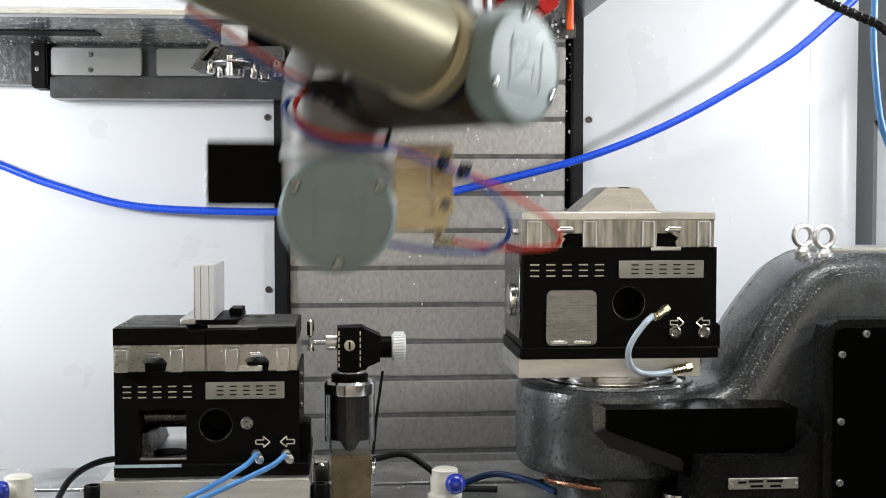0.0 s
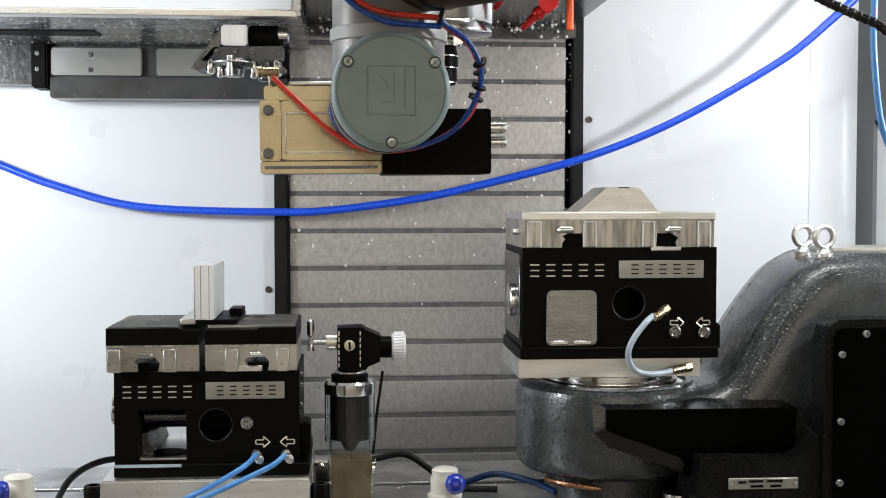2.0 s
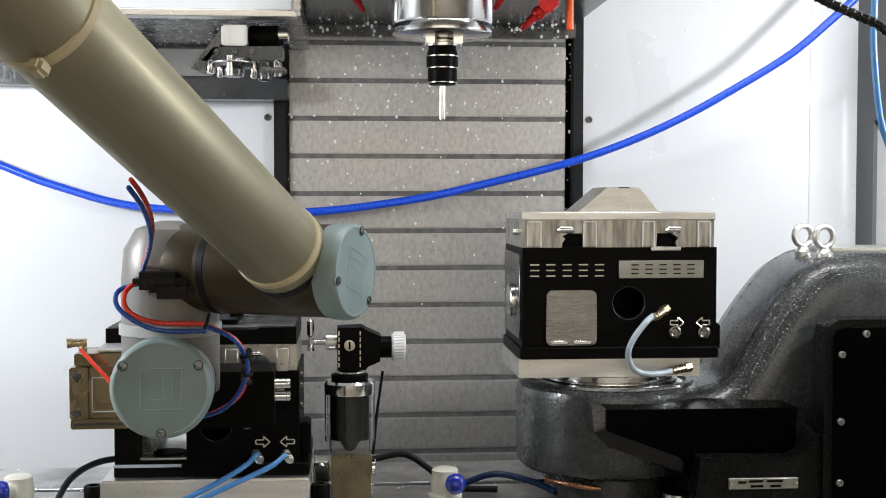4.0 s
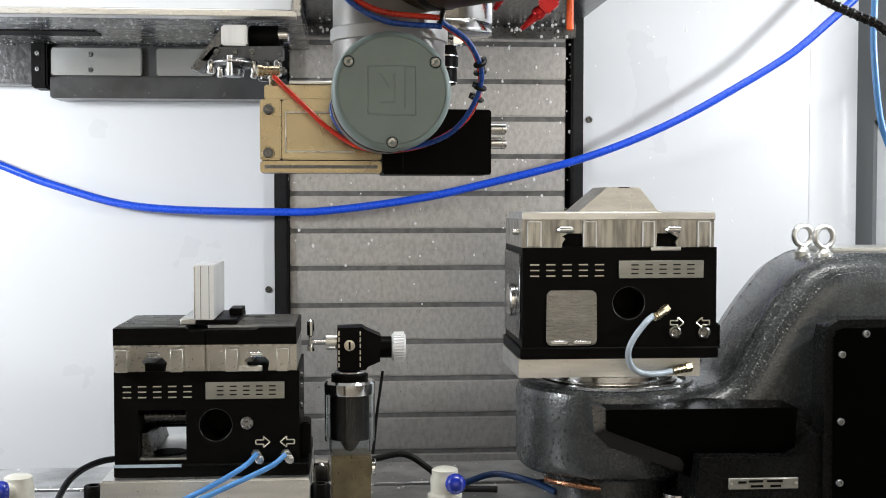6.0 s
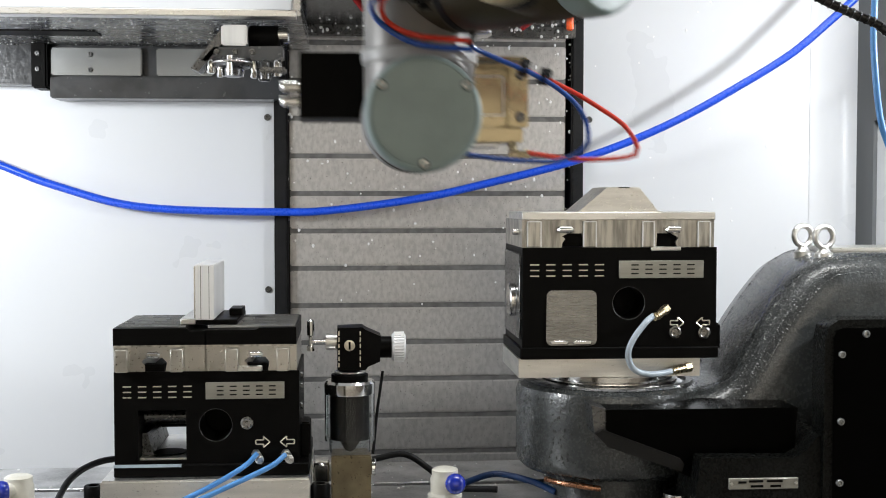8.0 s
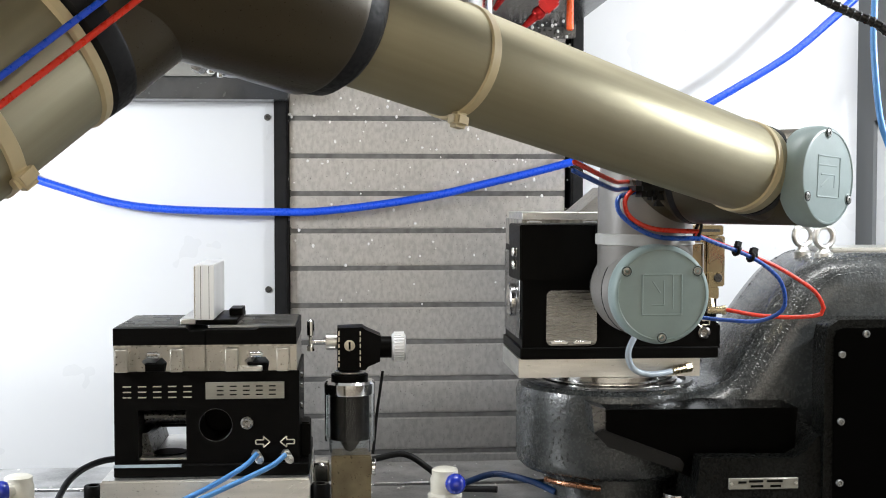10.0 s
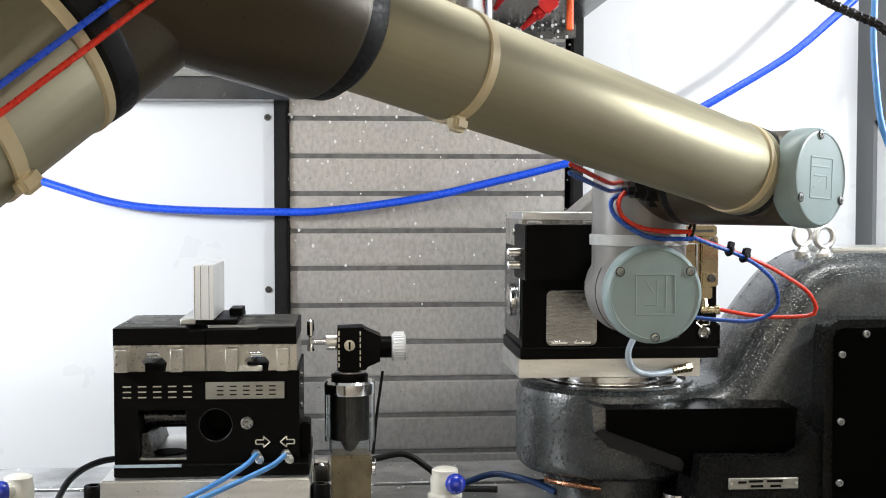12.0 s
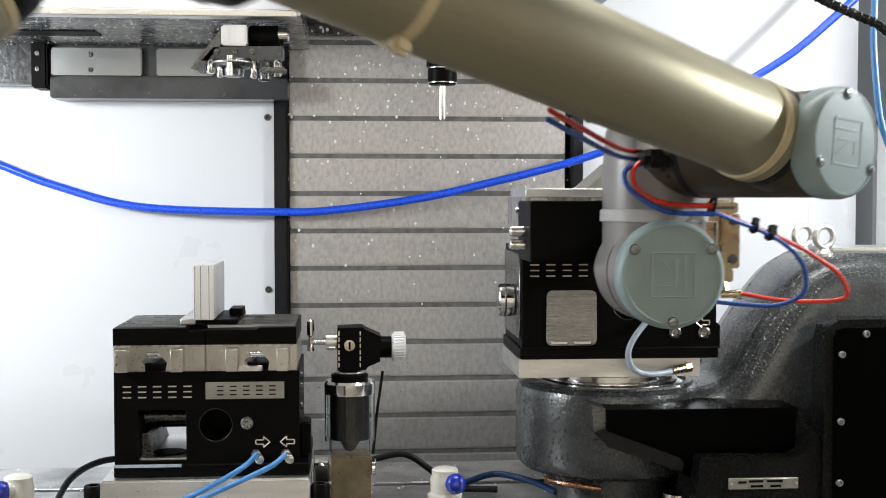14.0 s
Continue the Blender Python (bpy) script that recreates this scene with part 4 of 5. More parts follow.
def coolant_drops():
    rnd = random.Random(5)
    pl, sz = [], []
    for k in range(300):
        x, z = rnd.uniform(-0.09, 0.352), 0.66 - abs(rnd.gauss(0, 0.22))
        if k % 4 == 0:
            x = rnd.choice((-0.098, 0.362)) + rnd.gauss(0, 0.004)
        z = max(z, -0.05)
        pl.append((x, 1.9894 - 0.0012 * int((z + 0.2456) / 0.0608), z))
        sz.append(rnd.uniform(0.0008, 0.0026))
    drops("cover_droplets", pl, sz, (0, -1, 0), "coolant droplets and chips on the way cover", CHIPGLINT)
    # satin grey puts the hanging drops' glints into their colour
    pl = [(rnd.uniform(-0.55, -0.08), rnd.uniform(1.61, 1.93), 0.5955) for k in range(420)]
    drops("underside_droplets", pl, [rnd.choice((0.0006, 0.0008, 0.001, 0.0016)) for p in pl], (0, 0, -1), "coolant droplets hanging under the tool changer", SATIN)
    pl = [(rnd.uniform(-0.08, 0.36), rnd.uniform(1.85, 1.97), rnd.uniform(0.615, 0.640)) for k in range(110)]
    drops("head_droplets", pl, [rnd.uniform(0.001, 0.003) for p in pl], (0, -1, 0), "coolant droplets under the spindle head", CHIPGLINT)
    pl = [(rnd.uniform(0.40, 0.83), 1.979, rnd.uniform(0.30, 0.70)) for k in range(36)]
    drops("panel_droplets", pl, [rnd.uniform(0.0008, 0.002) for p in pl], (0, -1, 0), "coolant droplets on the white panel", CHIPGLINT)
    pl = []
    for k in range(520):
        a = rnd.uniform(195, 305)
        pl.append((0.322 + 0.1152 * math.cos(radians(a)), 1.475 + 0.1152 * math.sin(radians(a)), rnd.uniform(0.045, 0.125)))
    drops("drum_droplets", pl, [rnd.choice((0.0006, 0.0008, 0.0010, 0.0015)) for p in pl], (0, -1, 0), "coolant beads on the cast drum", BEAD)
    pl = [(rnd.uniform(-0.6, 0.5), rnd.uniform(1.3, 1.63), 0.0005) for k in range(140)]
    drops("table_chips", pl, [rnd.uniform(0.0008, 0.0024) for p in pl], (0, 0, 1), "bright metal chips scattered on the table", CHIPGLINT)
    pl = [(rnd.uniform(-0.6, 0.5), rnd.uniform(1.3, 1.63), 0.0) for k in range(260)]
    drops("table_droplets", pl, [rnd.uniform(0.001, 0.003) for p in pl], (0, 0, 1), "coolant droplets on the table", WATER)


bolts_on_wall()
way_cover()
machine_table()
vise_left = left_vise()
jaw_left = jaw(0.1045, "jaw", pose(-0.2745, 1.40, 0.161), False, "vise jaws")
jaw_right = jaw(0.104, "jaw", pose(-0.163, 1.40, 0.161), True, "vise jaws")
held_part()
knob_left = knob(vise_left)
knob_right = knob(right_vise())
jaws = jaw_set()
rotary_table()
tool_setter()
hoses_and_cables()
valve(pose(-0.352, 1.32, 0.0, 0, 0, -75))
valve(pose(0.106, 1.32, 0.0))
spindle()
tool_changer()
coolant_drops()

# ---------- robot arm ----------
PAN = Vector((-0.3811, 0.5397, 0.0735))
SHOULDER = PAN + Vector((-0.03, -0.02, 0.14))
UPPER, FORE, OFFSET = 0.5405, 0.6465, 0.0208
LATERAL, RISE, TILT = 0.151, 0.1133, radians(1.8)
BASE = Vector((PAN.x, PAN.y, FLOOR))
robot = empty("robot_arm", Matrix.Translation(BASE), "grey and taupe six-axis robot arm with blue-grey joint caps", "robot arm")
AXIS_X = Matrix.Rotation(radians(90), 4, "Y")
AXIS_Y = Matrix.Rotation(radians(90), 4, "X")


def joint_cap(name, m, r, parent, mark=0.0):
    """Domed joint cap with three screws and a plain embossed square; it faces along the local z of m."""
    c = part(name, lathe([(r * 0.97, -0.020), (r, -0.016), (r, -0.003), (r * 0.975, 0.002), (r * 0.93, 0.0045), (r * 0.90, 0.0048), (r * 0.885, 0.004), (r * 0.5, 0.0045), (0.001, 0.0048)], m, n=72), CAP, parent, "blue-grey plastic joint cap")
    s = r * 0.40
    face = m @ Matrix.Rotation(radians(mark), 4, "Z")
    for a, b in (((-s, -s), (s, -s)), ((-s, -s), (-s, s)), ((-s, s), (s, s)), ((s, -s), (s, s)), ((s * 0.55, -s * 0.7), (s * 0.55, s)), ((s * 0.1, -s * 0.5), (s * 0.1, s * 0.7)), ((-s * 0.5, -s * 0.5), (s * 0.1, -s * 0.5)), ((-s * 0.5, s * 0.7), (-s * 0.1, s * 0.1))):
        part("emboss_line", rod(face @ Vector((a[0], a[1], 0.0040)), face @ Vector((b[0], b[1], 0.0042)), 0.0010, n=8), CAP, c)
    for deg in (33, 147, 270):
        p = Vector((math.cos(radians(deg)) * r * 0.86, math.sin(radians(deg)) * r * 0.86, 0.003))
        part("screw_seat", lathe([(r * 0.115, -0.002), (r * 0.115, 0.0015), (r * 0.09, 0.0022), (0.0005, 0.0018)], m @ Matrix.Translation(p), n=20), CAP, c)
        part("cap_screw", lathe([(r * 0.07, 0), (r * 0.07, 0.0028), (r * 0.035, 0.003), (r * 0.03, 0.001), (0.0003, 0.001)], m @ Matrix.Translation(p), n=12), PORTSTEEL, c, "steel cap screw")
        part("screw_ring", lathe([(r * 0.072, 0.0012), (r * 0.088, 0.0026), (r * 0.098, 0.0024), (r * 0.098, 0.0010)], m @ Matrix.Translation(p), n=16, caps=False), RUBBER, c)
    return c


def build_forearm():
    """Local frame: origin on the wrist axis, z towards the elbow, x along the wrist axis to the cap."""
    f = part("forearm", lathe([(0.0395, 0.048), (0.0405, 0.052), (0.0405, 0.520), (0.039, 0.522)], Matrix(), n=64), TUBE, robot, "brushed anodised forearm tube, reflected stripes painted as streaks")
    bm = lathe([(0.041, -0.100), (0.0445, -0.096), (0.0445, 0.034), (0.043, 0.036)], AXIS_X, n=56)
    lathe([(0.0435, 0.0), (0.0425, 0.030), (0.0415, 0.032), (0.02, 0.032)], Matrix(), bm, 56)
    part("wrist_housing", bm, TAUPE, f, "taupe wrist joint housing")
    joint_cap("wrist_cap", Matrix.Translation((0.053, 0, 0)) @ AXIS_X @ Matrix.Rotation(radians(70), 4, "Z"), 0.0460, f, 28)
    part("seal", lathe([(0.0425, 0.031), (0.0425, 0.039), (0.040, 0.040)], Matrix(), n=48), RUBBER, f, "black seal")
    part("end_ring", lathe([(0.0395, 0.039), (0.0420, 0.040), (0.0425, 0.045), (0.0416, 0.047), (0.0420, 0.049), (0.0405, 0.051)], Matrix(), n=56), TUBE, f)
    part("band", lathe([(0.0406, 0.050), (0.0424, 0.051), (0.0424, 0.058), (0.0406, 0.059)], Matrix(), n=56, caps=False), TIE, f, "yellowed nylon band")
    bm = lathe([(0.0406, 0.406), (0.0422, 0.407), (0.0422, 0.414), (0.0406, 0.415)], Matrix(), n=56, caps=False)
    band = part("band", bm, TIE, f, "yellowed nylon band with a buckle")
    part("buckle", box(0.008, 0.020, -0.0495, -0.0385, 0.406, 0.420), TIE, band, bevel=0.0028, seg=3)
    part("elbow_ring", lathe([(0.0405, 0.510), (0.0470, 0.513), (0.0525, 0.520), (0.0545, 0.534)], Matrix(), n=64, caps=False), RUBBER, f, "black elbow seal")
    bm = lathe([(0.0540, 0.532), (0.0560, 0.537), (0.057, 0.675), (0.050, 0.697), (0.03, 0.707)], Matrix(), n=64)
    lathe([(0.050, -0.115), (0.0560, -0.11), (0.0560, 0.0), (0.030, 0.040)], Matrix.Translation((0, 0, FORE)) @ AXIS_X, bm, 64)
    part("elbow_housing", bm, TAUPE, f, "taupe elbow joint housing")
    return f


def build_upper():
    """Local frame: origin on the elbow axis, z towards the shoulder, x along the elbow axis."""
    u = part("upper_arm", lathe([(0.0545, 0.088), (0.0560, 0.092), (0.0560, 0.50), (0.054, 0.502)], Matrix(), n=64), TUBE, robot, "brushed anodised upper arm tube, reflected stripes painted as streaks")
    bm = lathe([(0.050, -0.062), (0.0565, -0.055), (0.0565, 0.018), (0.050, 0.022)], AXIS_X, n=64)
    lathe([(0.0585, 0.0), (0.0580, 0.068), (0.052, 0.070)], Matrix(), bm, 64)
    part("elbow_joint", bm, TAUPE, u, "taupe elbow joint")
    part("seal", lathe([(0.0580, 0.068), (0.0586, 0.070), (0.0578, 0.082), (0.053, 0.086)], Matrix(), n=56, caps=False), RUBBER, u, "black seal")
    part("end_ring", lathe([(0.0555, 0.085), (0.0576, 0.086), (0.0576, 0.091), (0.0560, 0.093)], Matrix(), n=56, caps=False), TIE, u, "yellowed end ring")
    bm = lathe([(0.0562, 0.148), (0.0578, 0.149), (0.0578, 0.157), (0.0562, 0.158)], Matrix(), n=56, caps=False)
    band = part("band", bm, TIE, u, "yellowed nylon band with a buckle")
    part("buckle", box(0.030, 0.044, -0.0520, -0.040, 0.146, 0.160), TIE, band, bevel=0.003, seg=3)
    bm = lathe([(0.07, -0.07), (0.078, -0.06), (0.078, 0.14), (0.07, 0.15)], Matrix.Translation((0, 0, UPPER)) @ AXIS_X, n=56)
    part("shoulder", bm, TAUPE, u, "taupe shoulder joint")
    for mat, dy, name in ((RED, -0.017, "red_line"), (BLUE, -0.006, "blue_line")):
        part(name, pipe([(0.064, 0.016 + dy, -0.14), (0.068, 0.015 + dy, -0.02), (0.064, 0.013 + dy, 0.09), (0.061, 0.012 + dy, 0.19), (0.060, 0.010 + dy, 0.40)], 0.0019), mat, u, "air hose strapped along the arm")
    return u


def build_wrist():
    """Wrist block that turns about the upright axis: upright barrel and sleeve along the wrist axis."""
    w = part("wrist_block", lathe([(0.0475, -0.012), (0.0485, -0.008), (0.0485, 0.100), (0.0455, 0.132), (0.034, 0.152), (0.01, 0.160)], Matrix(), n=56), WRISTGREY, robot, "grey upright wrist barrel")
    bm = lathe([(0.042, 0.0), (0.0440, 0.02), (0.0440, 0.060), (0.042, 0.064)], Matrix.Translation((0, 0, RISE)) @ AXIS_X, n=48)
    part("wrist_sleeve", bm, TAUPE, w, "taupe wrist sleeve")
    part("sleeve_seal", lathe([(0.0425, 0.058), (0.0450, 0.059), (0.0450, 0.066), (0.0425, 0.067)], Matrix.Translation((0, 0, RISE)) @ AXIS_X, n=48, caps=False), RUBBER, w, "black sleeve seal")
    part("wrist_ring", lathe([(0.0485, 0.046), (0.0508, 0.047), (0.0508, 0.057), (0.0485, 0.058)], Matrix(), n=56, caps=False), PALE, w, "pale ring round the barrel")
    return w


def build_tool_joint():
    """Last joint: barrel along y with its cap towards the opening. Origin at the cap's face."""
    j = part("tool_joint", lathe([(0.046, -0.018), (0.0480, -0.022), (0.0480, -0.098), (0.043, -0.104), (0.038, -0.118), (0.02, -0.118)], AXIS_Y, n=64), WRISTGREY, robot, "grey tool joint barrel")
    joint_cap("tool_cap", AXIS_Y @ Matrix.Translation((0, 0, -0.0045)), 0.049, j)
    part("joint_seam", torus((0, 0.050, 0), 0.0480, 0.0008, (0, 1, 0)), RUBBER, j)
    for mat, d, name in ((NAVY, -0.004, "blue_line"), (RED, 0.003, "red_line")):
        part(name, pipe([(-0.012, 0.032, 0.106 + d), (-0.036 + d, 0.014, 0.094), (-0.034 + d, 0.006, 0.076), (-0.006, 0.006, 0.061 + d), (0.042, 0.014, 0.058 + d)], 0.0024), mat, j, "air hose wrapped round the wrist")
    part("cable_clamp", add_box(add_box(add_box(bmesh.new(), -0.026, 0.020, -0.002, 0.045, 0.095, 0.112), -0.010, 0.030, 0.002, 0.042, 0.086, 0.104), -0.016, -0.004, -0.006, 0.01, 0.090, 0.108), RUBBER, j, "black cable clamp", bevel=0.006)
    part("cable_tie", torus((0.042, 0.020, 0.062), 0.008, 0.0016, (1, 0, -0.3)), RUBBER, j)
    return j


def build_gripper():
    """Origin at the tool cap; the body lies to +x, the sliding block to -x."""
    g = empty("pneumatic_gripper", Matrix(), "champagne pneumatic gripper with a black block and two steel pins", "gripper")
    part("mount", lathe([(0.036, -0.108), (0.038, -0.112), (0.038, -0.146), (0.036, -0.148)], AXIS_Y, n=40), DARKSTEEL, g, bevel=0)
    block = part("black_block", box(-0.103, -0.001, 0.142, 0.215, 0.0045, 0.0655), BLACK, g, "black anodised sliding block", bevel=0.0012)
    part("block_step", box(-0.020, -0.0015, 0.1405, 0.150, 0.046, 0.0650), BLACK, block, bevel=0.0008, seg=1)
    for z in (0.0350, 0.0213):
        bm = rod((-0.02, 0.165, z), (-0.1205, 0.165, z), 0.0055, soft=0.0012)
        torus((-0.116, 0.165, z), 0.0054, 0.0004, (1, 0, 0), bm, 20, 6)
        part("pin", bm, CHROME, g, "polished locating pin")
    # body with a sunken window on its face
    bm = box(0.0, 0.092, 0.146, 0.212, -0.003, 0.0520)
    for x0, x1, z0, z1 in ((0.0, 0.026, -0.003, 0.052), (0.0885, 0.092, -0.003, 0.052), (0.026, 0.0885, -0.003, 0.0085), (0.026, 0.0885, 0.0445, 0.052)):
        add_box(bm, x0, x1, 0.1425, 0.1465, z0, z1)
    b = part("body", bm, GOLD, g, "champagne anodised body", bevel=0.0012)
    fr = bmesh.new()
    for x0, x1, z0, z1 in ((0.0255, 0.089, 0.0440, 0.0452), (0.0255, 0.089, 0.0078, 0.0090), (0.0880, 0.0892, 0.008, 0.045)):
        add_box(fr, x0, x1, 0.1418, 0.1430, z0, z1)
    part("window_rim", fr, SATIN, b, "bright chamfer of the window")
    part("slide_rail", box(0.0, 0.112, 0.144, 0.210, 0.0530, 0.0640), GOLD, g, "champagne slide rail", bevel=0.0012)
    part("rail_slot", box(0.004, 0.108, 0.1432, 0.1445, 0.0570, 0.0600), DARKSTEEL, g)
    e = part("end_plate", box(0.0925, 0.112, 0.139, 0.214, -0.003, 0.0525), GOLD, g, "champagne end plate", bevel=0.0014)
    for x, z in ((0.1045, 0.0460), (0.1040, 0.0065)):
        screw("cap_screw", (x, 0.1390, z), (0, -1, 0), 0.0048, e, DARKSTEEL)
        part("screw_seat", torus((x, 0.1388, z), 0.0054, 0.0007, (0, 1, 0), n=24, k=6), BRASS, e)
    part("port_block", box(0.010, 0.108, 0.146, 0.205, -0.0170, -0.0035), GOLD, g, bevel=0.0012)
    part("base_plate", box(0.004, 0.085, 0.150, 0.202, -0.0215, -0.0175), STEEL, g, bevel=0.001, seg=1)
    for x in (0.099, 0.026):
        bm = rod((x, 0.152, -0.015), (x, 0.144, -0.031), 0.0046, n=8)
        rod((x - 0.005, 0.144, -0.0295), (x + 0.013, 0.140, -0.0290), 0.0042, bm, 16)
        part("elbow_fitting", bm, BRASS, g, "brass elbow fitting")
        part("hose_collar", rod((x + 0.010, 0.1405, -0.0291), (x + 0.015, 0.1395, -0.0289), 0.0052, n=16), BRASS, g, "brass collar")
    return g, block


upper_arm = build_upper()
forearm = build_forearm()
wrist_block = build_wrist()
tool_joint = build_tool_joint()
gripper, grip_block = build_gripper()
bm = lathe([(0.11, 0), (0.11, 0.02), (0.085, 0.03), (0.085, 0.98), (0.072, 1.0), (0.072, 1.06)], Matrix(), n=48)
part("pedestal", bm, TAUPE, robot, "robot pedestal")
SEGMENTS, SEG_LEN, TAIL, TAIL_LEN = 40, 0.0080, 22, 0.0122


def hose_link(name, length, mat, parent):
    return part(name, lathe([(0.0005, -0.0021), (0.0011, -0.0018), (0.0018, -0.0012), (0.0022, -0.0001), (0.0022, 0.0004), (0.0022, length - 0.0004), (0.0022, length + 0.0001), (0.0018, length + 0.0012), (0.0011, length + 0.0018), (0.0005, length + 0.0021)], Matrix(), n=12), mat, parent)


def hose_chain(name, mat, label):
    h = empty(name, Matrix(), label, "hose", "gripper air hoses")
    links = []
    for count, length in ((SEGMENTS, SEG_LEN), (TAIL, TAIL_LEN)):
        first = hose_link("hose_link", length, mat, h)
        links.append(first)
        for k in range(count - 1):
            o = first.copy()
            scene.collection.objects.link(o)
            o.parent = h
            links.append(o)
    for k in (7, 10):
        tie = torus((0, 0, SEG_LEN / 2), 0.0042, 0.0018, (0, 0, 1), n=16, k=8)
        add_box(tie, -0.0022, 0.0022, 0.004, 0.009, SEG_LEN / 2 - 0.0025, SEG_LEN / 2 + 0.0025)
        part("cable_tie", tie, RUBBER, links[k])
    return h, links


red_hose, red_links = hose_chain("red_air_hose", RED, "red air hose looping from the wrist to the gripper")
blue_hose, blue_links = hose_chain("blue_air_hose", NAVY, "blue air hose looping from the wrist to the gripper")

# ---------- motion ----------
# seconds, then the place of the tool cap's middle
CAP_PATH = (
    (0.00, -0.0077, 1.0000, 0.3469),
    (0.10, 0.0086, 1.0000, 0.3886),
    (0.20, 0.0220, 0.9950, 0.4225),
    (0.30, 0.0338, 0.9900, 0.4432),
    (0.40, 0.0361, 0.9900, 0.4469),
    (2.05, 0.0361, 0.9900, 0.4469),
    (2.20, 0.0329, 0.9900, 0.4455),
    (2.40, 0.0119, 1.0000, 0.4338),
    (2.50, -0.0114, 1.0200, 0.4201),
    (2.60, -0.0384, 1.0400, 0.4040),
    (2.80, -0.0904, 1.0800, 0.3758),
    (3.00, -0.1352, 1.1200, 0.3506),
    (3.10, -0.1492, 1.1300, 0.3423),
    (3.20, -0.1609, 1.1400, 0.3369),
    (3.40, -0.1709, 1.1500, 0.3098),
    (3.80, -0.1773, 1.1650, 0.2045),
    (4.00, -0.1783, 1.1700, 0.1767),
    (4.40, -0.1783, 1.1700, 0.1767),
    (4.60, -0.1768, 1.1650, 0.2045),
    (4.95, -0.1616, 1.1400, 0.3233),
    (5.10, -0.1269, 1.1100, 0.3471),
    (5.30, -0.0751, 1.0800, 0.3743),
    (5.50, -0.0262, 1.0300, 0.4017),
    (5.70, 0.0156, 1.0000, 0.4310),
    (5.90, 0.0356, 0.9900, 0.4464),
    (6.00, 0.0365, 0.9900, 0.4469),
    (7.70, 0.0361, 0.9900, 0.4469),
    (7.90, 0.0439, 0.9900, 0.4415),
    (8.00, 0.0633, 1.0000, 0.4295),
    (8.10, 0.0927, 1.0100, 0.4092),
    (8.20, 0.1279, 1.0300, 0.3863),
    (8.50, 0.2302, 1.1000, 0.3278),
    (8.80, 0.2905, 1.1500, 0.2957),
    (9.20, 0.3055, 1.1600, 0.2691),
    (9.50, 0.3055, 1.1600, 0.2653),
    (11.40, 0.3055, 1.1600, 0.2653),
    (11.90, 0.3014, 1.1700, 0.2645),
    (13.20, 0.3014, 1.1700, 0.2645),
    (13.50, 0.2961, 1.1650, 0.2677),
    (13.70, 0.2923, 1.1500, 0.2744),
    (13.80, 0.2910, 1.1300, 0.2801),
    (13.90, 0.2896, 1.1000, 0.2854),
    (14.00, 0.2893, 1.0600, 0.2910),
)
# seconds, turn of the gripper about the tool axis
TURN = ((0, 0), (0.5, 1), (0.6, 3), (0.7, 9), (0.8, 17), (0.9, 29), (1.0, 43), (1.1, 60), (1.2, 77), (1.3, 97), (1.4, 118), (1.5, 138), (1.6, 154), (1.7, 165), (1.8, 172.5), (1.9, 177), (2.0, 179.5), (2.1, 180), (6.0, 180), (6.1, 177), (6.2, 172), (6.3, 164), (6.4, 153), (6.5, 138), (6.6, 118), (6.7, 98), (6.8, 79), (6.9, 61), (7.0, 43), (7.1, 28), (7.2, 17), (7.3, 8), (7.4, 2), (7.5, 0), (14, 0))


def between(rows, t):
    """Smooth value of a table at t."""
    if t <= rows[0][0]:
        return rows[0][1:]
    for i, (a, b) in enumerate(zip(rows, rows[1:])):
        if t <= b[0]:
            u = (t - a[0]) / (b[0] - a[0])
            p, q = rows[max(i - 1, 0)], rows[min(i + 2, len(rows) - 1)]
            out = []
            for k in range(1, len(a)):
                h = b[0] - a[0]
                sa = (b[k] - p[k]) / (b[0] - p[0]) if b[0] > p[0] else 0
                sb = (q[k] - a[k]) / (q[0] - a[0]) if q[0] > a[0] else 0
                if (b[k] - a[k]) * (a[k] - p[k]) <= 0:
                    sa = 0
                if (q[k] - b[k]) * (b[k] - a[k]) <= 0:
                    sb = 0
                out.append((2 * u ** 3 - 3 * u * u + 1) * a[k] + (u ** 3 - 2 * u * u + u) * h * sa + (3 * u * u - 2 * u ** 3) * b[k] + (u ** 3 - u * u) * h * sb)
            return out
    return rows[-1][1:]


def arm_state(c):
    """Heading of the arm, wrist axis, and the places of wrist and elbow for a cap at c."""
    upright = Vector((c.x, c.y + 0.070, c.z))
    head = 0.7
    for k in range(30):
        n = Vector((math.sin(head), -math.cos(head), 0))
        w = upright + n * LATERAL + Vector((0, 0, RISE))
        reach = math.hypot(w.x - PAN.x, w.y - PAN.y)
        head = math.atan2(w.y - PAN.y, w.x - PAN.x) + math.asin(OFFSET / reach)
    R, h = math.sqrt(reach ** 2 - OFFSET ** 2), w.z - PAN.z
    d = min(math.hypot(R, h), UPPER + FORE - 0.002)
    lift = math.atan2(h, R) + math.acos((d * d + UPPER ** 2 - FORE ** 2) / (2 * d * UPPER))
    along = Vector((math.cos(head), math.sin(head), 0))
    elbow = PAN + n * OFFSET + along * UPPER * math.cos(lift) + Vector((0, 0, UPPER * math.sin(lift)))
    return head, n, upright, w, elbow


def frame_of(origin, z, x):
    z = z.normalized()
    x = (x - z * x.dot(z)).normalized()
    y = z.cross(x)
    return Matrix.Translation(origin) @ Matrix((x, y, z)).transposed().to_4x4()


